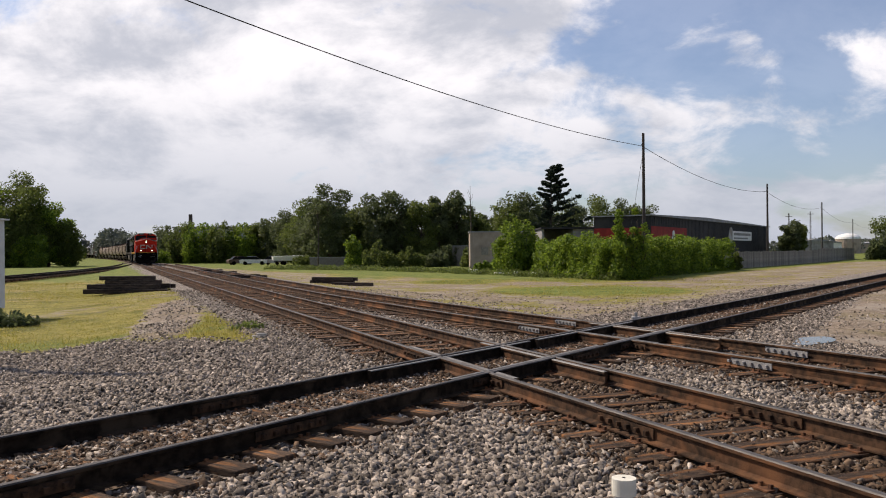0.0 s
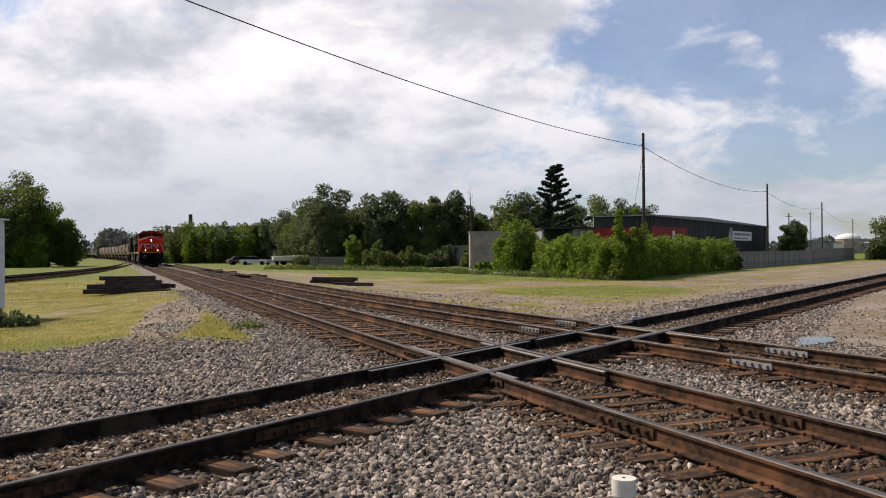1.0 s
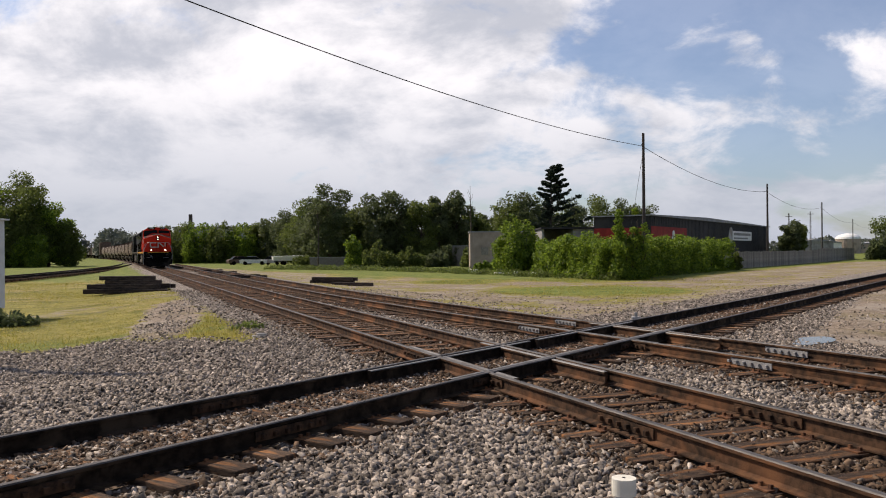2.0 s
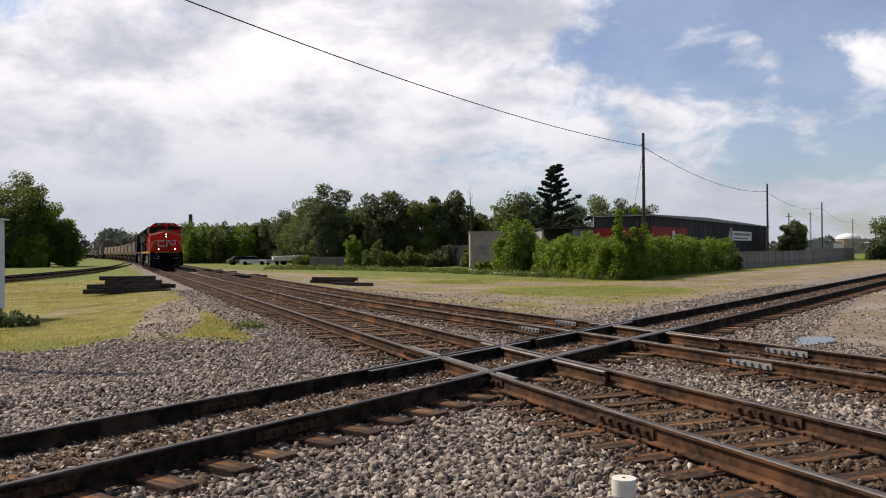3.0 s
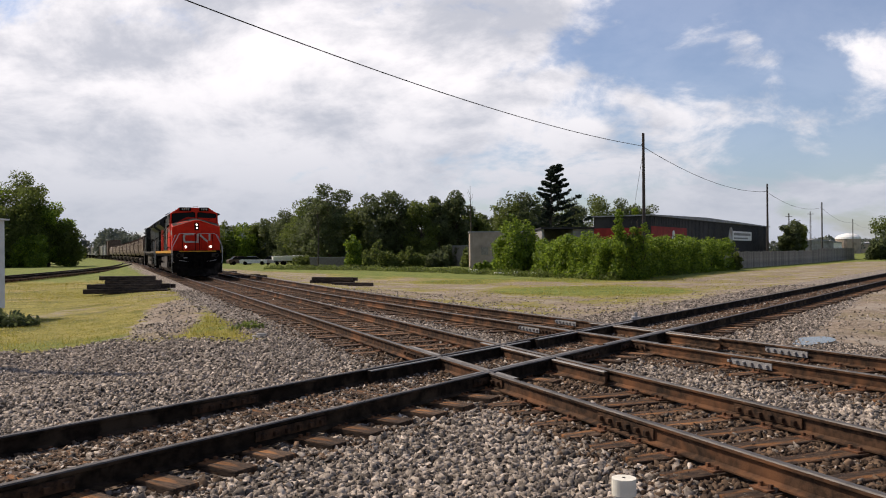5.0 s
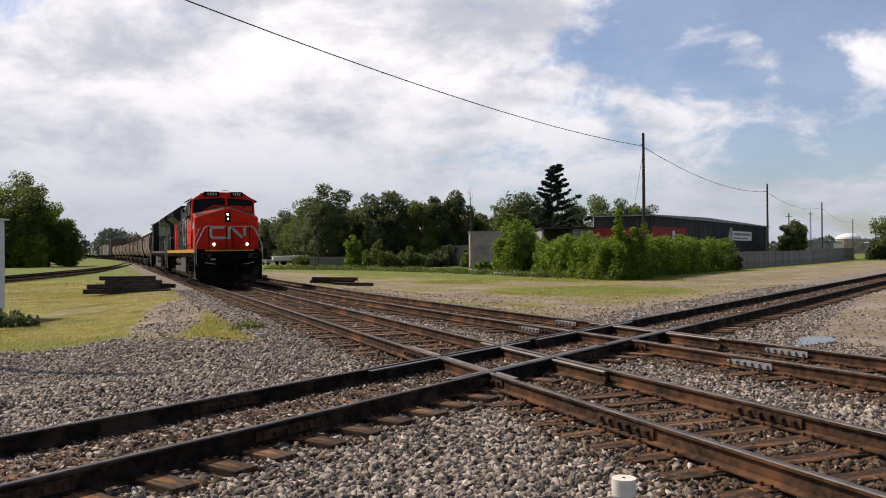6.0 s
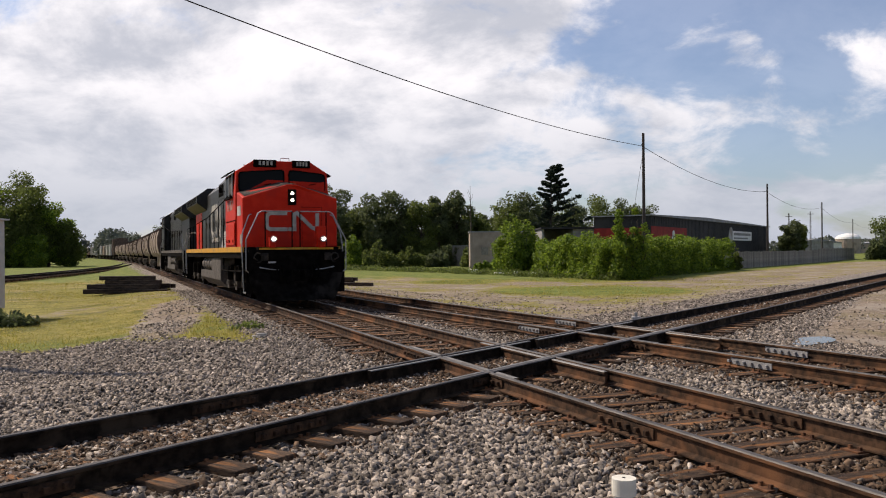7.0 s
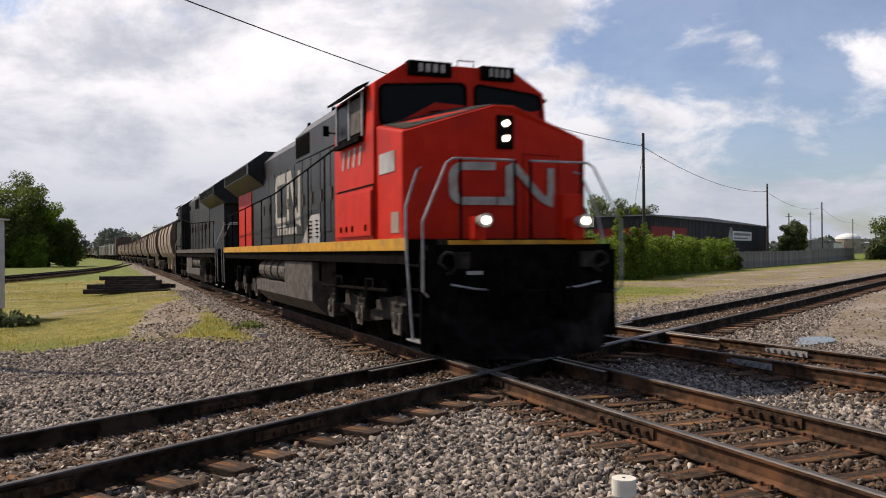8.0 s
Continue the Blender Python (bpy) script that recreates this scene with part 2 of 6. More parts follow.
def prism(bm, pts, a, axis, b):
    """Extrude the closed outline pts (two coordinates) from a to b along axis x, y or z."""
    def at(p, w):
        return {"x": (w, p[0], p[1]), "y": (p[0], w, p[1]), "z": (p[0], p[1], w)}[axis]
    v0 = [bm.verts.new(at(p, a)) for p in pts]
    v1 = [bm.verts.new(at(p, b)) for p in pts]
    n = len(pts)
    bm.faces.new(v0)
    bm.faces.new(v1[::-1])
    for i in range(n):
        bm.faces.new((v0[i], v1[i], v1[(i + 1) % n], v0[(i + 1) % n]))
    return bm


def tube(bm, pts, r, seg=8, r2=None):
    """A round bar along the points, with capped ends; r2: radius at the far end."""
    pts = [Vector(p) for p in pts]
    rings = []
    for i, p in enumerate(pts):
        t = (pts[min(i + 1, len(pts) - 1)] - pts[max(i - 1, 0)]).normalized()
        a = t.orthogonal().normalized()
        if rings:
            a = (last - t * last.dot(t)).normalized()
        last = a
        c = t.cross(a)
        rr = r if r2 is None else r + (r2 - r) * i / (len(pts) - 1)
        rings.append([bm.verts.new(p + (a * math.cos(q) + c * math.sin(q)) * rr) for q in (2 * math.pi * k / seg for k in range(seg))])
    for u, v in zip(rings, rings[1:]):
        for k in range(seg):
            bm.faces.new((u[k], u[(k + 1) % seg], v[(k + 1) % seg], v[k]))
    bm.faces.new(rings[0][::-1])
    bm.faces.new(rings[-1])
    return bm


def B():
    return bmesh.new()


def raw_mesh(name, verts, faces_n, mat, parent=None, smooth=False):
    """A mesh from a vertex array (n,3) and an (m,k) face index array."""
    me = bpy.data.meshes.new(name)
    m, k = faces_n.shape
    me.vertices.add(len(verts))
    me.vertices.foreach_set("co", np.asarray(verts, dtype=np.float32).ravel())
    me.loops.add(m * k)
    me.loops.foreach_set("vertex_index", faces_n.astype(np.int32).ravel())
    me.polygons.add(m)
    me.polygons.foreach_set("loop_start", np.arange(0, m * k, k, dtype=np.int32))
    me.update(calc_edges=True)
    me.materials.append(mat)
    if smooth:
        me.polygons.foreach_set("use_smooth", [True] * m)
    ob = new(name, me)
    if parent:
        ob.parent = parent
    return ob


# ---- plan of the tracks ----
GAUGE = 1.51  # between the middles of the rail heads
TH_A, OFF_A = radians(-21.928), 5.252
DA = np.array([math.sin(TH_A), math.cos(TH_A)])
NA = np.array([math.cos(TH_A), -math.sin(TH_A)])
BEND_AT, BEND_R = 120.0, 2900.0
TH_B, OFF_B = radians(35.304), -6.410
DB = np.array([math.sin(TH_B), math.cos(TH_B)])
NB = np.array([math.cos(TH_B), -math.sin(TH_B)])


def path_a(u):
    """Point and outward direction of the main track's middle at u metres along it; it bends to the left far off."""
    if u <= BEND_AT:
        return NA * OFF_A + DA * u, DA
    a = (u - BEND_AT) / BEND_R
    p = NA * OFF_A + DA * BEND_AT + DA * BEND_R * math.sin(a) - NA * BEND_R * (1 - math.cos(a))
    return p, DA * math.cos(a) - NA * math.sin(a)


C_OFF = ((-60, 8.6), (-30, 6.6), (-10, 5.3), (0, 4.62), (10, 3.95), (20, 3.37), (30, 2.98), (45, 2.95), (60, 3.15), (80, 3.3), (130, 3.3))


def path_c(u):
    us = [q[0] for q in C_OFF]
    off = float(np.interp(u, us, [q[1] for q in C_OFF]))
    p, t = path_a(min(u, 129.9))
    q = p + NA * off
    return q, DA


def path_b(u):
    return NB * OFF_B + DB * u, DB


TRACKS = [(path_a, -14, 640), (path_c, -30, 129), (path_b, -14, 150)]
_samples = np.array([fn(u)[0] for fn, a, b in TRACKS for u in np.arange(a, b, 0.5)])


def track_dist(x, y):
    return float(np.sqrt(((_samples - (x, y)) ** 2).sum(1).min()))


def ground_z(x, y):
    dd = track_dist(x, y)
    s = min(max((dd - 2.6) / 4.5, 0.0), 1.0)
    if math.hypot(x, y) < 14:
        s *= max(0.0, math.hypot(x, y) - 9) / 5
    return -0.045 - 0.305 * s * s * (3 - 2 * s)


# ---- ground: one sheet to the horizon, grass, gravel and bare earth by plan ----
def ground_material():
    mat = bpy.data.materials.new("ground")
    mat.use_nodes = True
    nt = mat.node_tree
    N, L = nt.nodes.new, nt.links.new
    b = nt.nodes["Principled BSDF"]
    b.inputs["Roughness"].default_value = 0.95
    b.inputs["Specular IOR Level"].default_value = 0.2
    tc = N("ShaderNodeTexCoord")

    def nz(s, d=6.0, r=0.6):
        n = N("ShaderNodeTexNoise")
        n.inputs["Scale"].default_value, n.inputs["Detail"].default_value, n.inputs["Roughness"].default_value = s, d, r
        L(tc.outputs["Object"], n.inputs["Vector"])
        return n.outputs["Fac"]

    def rng(v, a, z, c=0.0, dd=1.0):
        n = N("ShaderNodeMapRange")
        n.interpolation_type = "SMOOTHSTEP"
        n.inputs["From Min"].default_value, n.inputs["From Max"].default_value = a, z
        n.inputs["To Min"].default_value, n.inputs["To Max"].default_value = c, dd
        L(v, n.inputs["Value"])
        return n.outputs[0]

    def mixc(f, a, bb):
        n = N("ShaderNodeMix")
        n.data_type = "RGBA"
        for key, v in (("Factor", f), ("A", a), ("B", bb)):
            if isinstance(v, tuple):
                n.inputs[key].default_value = (*v, 1)
            else:
                L(v, n.inputs[key])
        return n.outputs["Result"]

    def mth(op, a, bb):
        n = N("ShaderNodeMath")
        n.operation = op
        for i, v in enumerate((a, bb)):
            if isinstance(v, (int, float)):
                n.inputs[i].default_value = v
            else:
                L(v, n.inputs[i])
        return n.outputs[0]

    def layer(name):
        n = N("ShaderNodeAttribute")
        n.attribute_name = name
        return n.outputs["Fac"]

    edge = mth("ADD", mth("MULTIPLY", mth("SUBTRACT", nz(0.9, 8.0, 0.7), 0.5), 1.5), mth("MULTIPLY", mth("SUBTRACT", nz(0.19, 3.0, 0.6), 0.5), 0.9))
    grass = mixc(rng(nz(2.2), 0.35, 0.65), (0.15, 0.138, 0.024), (0.255, 0.212, 0.050))
    grass = mixc(rng(nz(0.22, 4), 0.5, 0.7), grass, (0.31, 0.232, 0.10))
    grass = mixc(rng(nz(0.45, 5, 0.65), 0.50, 0.64), grass, (0.105, 0.105, 0.018))
    lush = mixc(rng(nz(1.1), 0.35, 0.65), (0.085, 0.115, 0.018), (0.17, 0.185, 0.036))
    grass = mixc(rng(mth("ADD", layer("lush"), edge), 0.3, 0.7), grass, lush)
    stones = mixc(rng(nz(17.0, 3, 0.7), 0.42, 0.62), (0.08, 0.066, 0.056), (0.37, 0.31, 0.255))
    stones = mixc(rng(nz(0.7, 5), 0.5, 0.75), stones, (0.19, 0.155, 0.125))
    earth = mixc(rng(nz(7.0, 7, 0.75), 0.38, 0.62), (0.125, 0.094, 0.066), (0.31, 0.242, 0.178))
    earth = mixc(rng(nz(0.35, 4), 0.48, 0.68), earth, (0.20, 0.16, 0.085))
    earth = mixc(rng(nz(0.30, 6, 0.65), 0.50, 0.62), earth, (0.29, 0.245, 0.195))
    rusty = mixc(rng(nz(12.0, 4, 0.7), 0.4, 0.62), (0.035, 0.023, 0.015), (0.125, 0.08, 0.05))
    col = mixc(rng(mth("ADD", layer("earth"), edge), 0.4, 0.6), grass, earth)
    col = mixc(rng(mth("ADD", layer("ballast"), edge), 0.4, 0.6), col, stones)
    col = mixc(rng(mth("ADD", layer("rusty"), edge), 0.35, 0.75), col, rusty)
    L(col, b.inputs["Base Color"])
    bp = N("ShaderNodeBump")
    bp.inputs["Strength"].default_value, bp.inputs["Distance"].default_value = 0.7, 0.05
    L(nz(15.0, 5, 0.7), bp.inputs["Height"])
    L(bp.outputs[0], b.inputs["Normal"])
    return mat


def smooth01(v, a, b):
    t = min(max((v - a) / (b - a), 0.0), 1.0)
    return t * t * (3 - 2 * t)


def blob(x, y, cx, cy, rx, ry, turn=0.0):
    c, s = math.cos(turn), math.sin(turn)
    dx, dy = x - cx, y - cy
    q = math.hypot((dx * c + dy * s) / rx, (-dx * s + dy * c) / ry)
    return 1.0 - smooth01(q, 0.6, 1.25)


def ground_layers(x, y):
    """Shares of bare earth, ballast and rusty ballast at a place."""
    ub, vb = (np.array([x, y]) @ DB), (np.array([x, y]) @ NB) - OFF_B
    ua, va = (np.array([x, y]) @ DA), (np.array([x, y]) @ NA) - OFF_A
    near_a = 1 - (smooth01(-va, 1.7, 3.1) if va < 0 else smooth01(va, 2.2, 4.0))
    near_b = 1 - (smooth01(-vb, 2.8, 4.2) if vb < 0 else smooth01(vb, 1.9, 3.4))
    pc = path_c(min(max(ua, -30), 128))[0]
    vc = (np.array([x, y]) - pc) @ NA
    near_c = 1 - smooth01(abs(vc), 1.7, 3.2)
    ball = max(near_a, near_b, near_c)
    ball = max(ball, 1 - smooth01(y + 0.05 * x + 0.7 * math.sin(1.1 * x) + 0.35 * math.sin(2.9 * x + 1.0), 16.0, 18.8) if va < 0 else 1 - smooth01(math.hypot(x, y - 7), 9.0, 12.5))
    ball = max(ball, blob(x, y, -8.1, 25.0, 0.95, 8.0, 0.27) * 0.42)
    road = blob(x, y, 14.0, 27.0, 4.6, 22.0, -0.60)
    dirt = smooth01((x - 7.76) * 0.86 - (y - 16.7) * 0.51, -1.1, 0.1) * smooth01(y, 14.6, 16.2) * (1 - smooth01(y, 44, 60))
    ball = max(ball, road) * (1 - dirt)
    rust = max(1 - smooth01(abs(va + 0.05), 0.95, 1.75), 1 - smooth01(abs(vc), 0.9, 1.9)) * 0.85
    rust = max(rust, (1 - smooth01(abs(vb), 0.7, 1.8)) * 0.6)
    # the field beyond the siding is bare gravelly earth as far as the weeds under the trees and hedge
    edge = float(np.interp(x, (-60, -24, -9.4, 1, 8.5, 14, 24.6, 60), (108, 98, 77, 61, 53.5, 54.5, 72, 122)))
    field = smooth01(vc, 1.6, 3.0) * (1 - smooth01(y - edge, -3.0, 2.5)) if vb < -2.0 else 0.0
    patch = max(blob(x, y, 7.4, 42.5, 5.4, 5.4, -0.9), blob(x, y, 1.2, 56, 3.4, 4.5) * 0.75, blob(x, y, -7.0, 70, 2.4, 9, 0.3) * 0.6, blob(x, y, 3.0, 30.5, 1.2, 2.2) * 0.4)
    earth = max(field * 0.60 * (1 - patch), smooth01((x - 7.76) * 0.86 - (y - 16.7) * 0.51, -2.2, -1.0) * smooth01(y, 13.6, 15.2) * (1 - smooth01(y, 44, 60)))
    # thin-grown patches in the grass
    earth = max(earth, blob(x, y, -8.1, 25.0, 1.0, 8.5, 0.27) * 0.95, blob(x, y, -13.5, 29, 4.5, 3.0, 0.0) * 0.40, blob(x, y, -12.5, 37, 2.2, 5.0, 0.2) * 0.42)
    near_edge = 1 - smooth01(abs(y - 18.8), 0.6, 2.2)
    lush = max(smooth01(y - edge, -3.0, 4.0) if va > 0 else smooth01(y, 52, 75), near_edge * 0.45, blob(x, y, -5.7, 21.0, 1.2, 2.6, 0.2) * 0.5, patch * 0.95)
    return earth, ball, rust, lush


def build_ground():
    xs, ys = [], []

    def graded(lo, hi, fine, start, far):
        out, v, s = [0.0], 0.0, fine
        while v < hi:
            s = max(fine, v * start)
            v += s
            out.append(min(v, hi))
        neg, v = [], 0.0
        while v > lo:
            s = max(fine, -v * start)
            v -= s
            neg.append(max(v, lo))
        return sorted(set(neg + out))

    xs = graded(-3000, 3000, 0.5, 0.035, 0)
    ys = graded(-400, 4500, 0.5, 0.03, 0)
    nx, ny = len(xs), len(ys)
    verts, lay = [], []
    for yv in ys:
        for xv in xs:
            far = abs(xv) > 260 or yv > 420 or yv < -30
            if far:
                verts.append((xv, yv, -0.35))
                lay.append((0.0, 0.0, 0.0, 1.0))
            else:
                verts.append((xv, yv, ground_z(xv, yv)))
                lay.append(ground_layers(xv, yv))
    idx = np.arange(nx * ny).reshape(ny, nx)
    faces = np.stack([idx[:-1, :-1], idx[:-1, 1:], idx[1:, 1:], idx[1:, :-1]], -1).reshape(-1, 4)
    ob = raw_mesh("ground", np.array(verts), faces, ground_material(), smooth=True)
    for i, nm in enumerate(("earth", "ballast", "rusty", "lush")):
        at = ob.data.attributes.new(nm, "FLOAT", "POINT")
        at.data.foreach_set("value", np.array([q[i] for q in lay], dtype=np.float32))
    tagged(ob, "flat railway ground of mown grass, grey ballast and bare earth", "ground", kind="structure")


build_ground()


# ---- tracks ----
RAIL = ((-0.070, 0.0), (-0.070, 0.014), (-0.014, 0.034), (-0.012, 0.135), (-0.036, 0.146), (-0.037, 0.170), (-0.028, 0.180),
        (0.028, 0.180), (0.037, 0.170), (0.036, 0.146), (0.012, 0.135), (0.014, 0.034), (0.070, 0.014), (0.070, 0.0))


def sweep(bm, fn, u0, u1, off, z0, profile=RAIL, step=3.0):
    n = max(2, int(math.ceil((u1 - u0) / step)) + 1)
    rings = []
    for i in range(n):
        u = u0 + (u1 - u0) * i / (n - 1)
        p, t = fn(u)
        nn = np.array([t[1], -t[0]])
        rings.append([bm.verts.new((*(p + nn * (off + a)), z0 + b)) for a, b in profile])
    k = len(profile)
    for r0, r1 in zip(rings, rings[1:]):
        for j in range(k):
            f = bm.faces.new((r0[j], r0[(j + 1) % k], r1[(j + 1) % k], r1[j]))
            f.material_index = 1 if k > 8 and j in (5, 6, 7) else 0
    bm.faces.new(rings[0])
    bm.faces.new(rings[-1][::-1])


def mesh_of(name, fill, mat):
    bm = B()
    fill(bm)
    bmesh.ops.recalc_face_normals(bm, faces=bm.faces)
    me = bpy.data.meshes.new(name)
    bm.to_mesh(me)
    bm.free()
    for m in (mat if isinstance(mat, list) else [mat]):
        me.materials.append(m)
    return me


TIE_ME = mesh_of("tie", lambda bm: box(bm, -1.3, 1.3, -0.115, 0.115, -0.17, 0.0, bevel=0.012), M["tie"])


def plate_fill(bm):
    box(bm, -0.17, 0.17, -0.09, 0.09, 0.0, 0.014)
    for sx in (-0.1, 0.1):
        for sy in (-0.05, 0.05):
            box(bm, sx - 0.014, sx + 0.014, sy - 0.014, sy + 0.014, 0.014, 0.045)


PLATE_ME = mesh_of("tie_plate", plate_fill, M["rust"])


def joint_fill(bm):
    for s in (-1, 1):
        box(bm, -0.45, 0.45, s * 0.022, s * 0.036, 0.04, 0.13)
        for i in range(6):
            x = -0.37 + 0.148 * i
            box(bm, x - 0.022, x + 0.022, s * 0.036, s * 0.075, 0.062, 0.106, bevel=0.006)


JOINT_ME = mesh_of("joint_bar", joint_fill, M["rail_side"])
JOINT_PALE = mesh_of("joint_bar", joint_fill, M["greywall"])


def child(name, me, parent, m):
    ob = new(name, me)
    ob.parent = parent
    ob.matrix_basis = m
    return ob


def along(fn, u, off=0.0, z=0.0, turn=0.0):
    """A pose on a track: x across it, y along it."""
    p, t = fn(u)
    nn = np.array([t[1], -t[0]])
    q = p + nn * off
    return Matrix.Translation((q[0], q[1], z)) @ Matrix.Rotation(math.atan2(-t[0], t[1]) + turn, 4, "Z")


def build_track(name, label, fn, u0, u1, tie0, tie1, z=0.0, skip=None, side="rail_side", plates=(0, 0), joints=(), jitter=1.0, pale=(), lift=0.0):
    rng = random.Random(name)
    tr = thing(name, label, "railway track", kind="structure")
    for s in (-1, 1):
        bm = B()
        sweep(bm, fn, u0, u1, s * GAUGE / 2, RT - 0.18 + z)
        part("rail", bm, [M[side], M["rail_top"]], tr, "worn steel rail with a bright running surface")
    u = tie0
    while u < tie1:
        uu = u + rng.uniform(-0.05, 0.05) * jitter
        u += 0.54
        if skip and skip(fn(uu)[0]):
            continue
        m = along(fn, uu, rng.uniform(-0.06, 0.06) * jitter, z + lift - 0.004 + rng.uniform(-0.012, 0.008), rng.uniform(-0.02, 0.02) * jitter)
        child("tie", TIE_ME, tr, m)
        if plates[0] <= uu <= plates[1]:
            for s in (-1, 1):
                child("tie_plate", PLATE_ME, tr, along(fn, uu, s * GAUGE / 2, z - 0.004))
    for uu, s in joints:
        child("joint_bar", JOINT_ME, tr, along(fn, uu, s * GAUGE / 2, RT - 0.18 + z, math.pi / 2))
    for uu, s in pale:
        tagged(child("joint_bar", JOINT_PALE, tr, along(fn, uu, s * GAUGE / 2, RT - 0.18 + z, math.pi / 2)), "pale painted joint bar")
    return tr


def b_near(q):
    return abs(q @ NB - OFF_B) < 2.0


def path_d2(u):
    y = 150.0 - u
    ys = (-20, 20, 40, 63, 76, 93, 110, 122, 135, 150)
    xs = (-28.5, -29.5, -30.6, -33.1, -35.4, -39.0, -43.2, -47.0, -51.2, -57.0)
    x = float(np.interp(y, ys, xs))
    x2 = float(np.interp(y - 1, ys, xs))
    t = np.array([x2 - x, -1.0])
    return np.array([x, y]), t / np.hypot(*t)


def build_tracks():
    build_track("railway_track_main", "rusty main railway track on weathered wooden ties", path_a, -13, 640, -12, 110, z=-0.004, skip=b_near, plates=(-6, 16),
                joints=((6.6, -1), (6.4, 1), (24.0, 1)))
    build_track("railway_track_siding", "rusty second railway track on wooden ties", path_c, -20, 129, -20, 75, z=-0.004, skip=b_near, plates=(-6, 10),
                joints=(), pale=((9.4, -1), (10.2, 1), (15.4, -1), (16.4, 1)))
    build_track("railway_track_crossing", "crossing railway track, rails darkened as in shade, on half-buried wooden ties", path_b, -9, 300, -8.5, 75, lift=0.02, side="cross_rail_shaded", plates=(-8, 14),
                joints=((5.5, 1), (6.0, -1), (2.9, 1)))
    build_track("railway_track_connection", "curved connecting railway track in the grass", path_d2, -6, 170, 30, 110, z=-0.10, side="cross_rail_shaded")
    # the two diamonds: guard rails beside each running rail, and bolted fillers
    for name, fn in (("diamond_crossing", path_a), ("diamond_crossing", path_c)):
        # where the track's middle meets the crossing track
        us = np.arange(-5, 30, 0.02)
        ux = us[np.argmin([abs(fn(u)[0] @ NB - OFF_B) for u in us])]
        ub = float(fn(ux)[0] @ DB)
        dm = thing(name, "bolted steel railway diamond crossing with guard rails and flangeways", "rail crossing")
        for s in (-1, 1):
            bm = B()
            sweep(bm, path_b, ub - 2.1, ub + 2.1, s * (GAUGE / 2 - 0.115), RT - 0.188)
            part("guard_rail", bm, [M["cross_rail_shaded"], M["rail_polished"]], dm, "steel guard rail darkened as in shade")
            bm = B()
            sweep(bm, fn, ux - 1.9, ux + 1.9, s * (GAUGE / 2 - 0.115), RT - 0.196)
            part("guard_rail", bm, [M["rail_side"], M["rail_polished"]], dm, "rusty steel guard rail")
            for q in (-1, 1):
                child("joint_bar", JOINT_ME, dm, along(fn, ux + q * 1.35, s * GAUGE / 2, RT - 0.184, math.pi / 2))
                child("joint_bar", JOINT_ME, dm, along(path_b, ub + q * 1.35, s * GAUGE / 2, RT - 0.18, math.pi / 2))


build_tracks()


# ---- train ----
def train_pose(u):
    p, t = path_a(u)
    return Matrix.Translation((p[0], p[1], RT)) @ Matrix.Rotation(math.atan2(-t[1], -t[0]), 4, "Z")


def wheel_mesh(r=0.53):
    bm = B()
    for s in (-1, 1):
        y = s * 0.755
        tube(bm, [(0, y - 0.065, 0), (0, y + 0.065, 0)], r, 28)
        tube(bm, [(0, y - s * 0.065, 0), (0, y - s * 0.09, 0)], r + 0.028, 28)
        for k in range(5):
            a = 2 * math.pi * k / 5
            box(bm, r * 0.45 * math.cos(a) - 0.04, r * 0.45 * math.cos(a) + 0.04, y - 0.07, y + 0.07, r * 0.45 * math.sin(a) - 0.04, r * 0.45 * math.sin(a) + 0.04)
    tube(bm, [(0, -1.0, 0), (0, 1.0, 0)], 0.09, 12)
    bmesh.ops.recalc_face_normals(bm, faces=bm.faces)
    me = bpy.data.meshes.new("wheelset")
    bm.to_mesh(me)
    bm.free()
    me.materials.append(M["under"])
    return me


MOVING = []  # (thing, metres behind the first one's front at time 0 s, wheelsets)
WHEEL = wheel_mesh()


def truck(parent, x, axles, label, wheels):
    """A bogie: side frames with journal boxes, springs and wheelsets."""
    half = max(abs(a) for a in axles)
    fr = part("truck_frame", truck_frame(axles, half), M["truck"], parent, label)
    fr.location = (x, 0, 0)
    for a in axles:  # dusty guard plates under the journal boxes
        for s in (-1, 1):
            bm = B()
            prism(bm, [(a - 0.20, 0.62), (a + 0.20, 0.62), (a + 0.17, 0.30), (a - 0.13, 0.30)], s * 1.24, "y", s * 1.27)
            tube(bm, [(a, s * 1.27, 0.46), (a, s * 1.31, 0.46)], 0.07, 10)
            gp = part("guard_plate", bm, M["dust"], parent, "dusty grey-brown plate")
            gp.location = (x, 0, 0)
    for a in axles:
        w = new("wheelset", WHEEL)
        w.parent = parent
        w.location = (x + a, 0, 0.53)
        wheels.append((w, x + a))


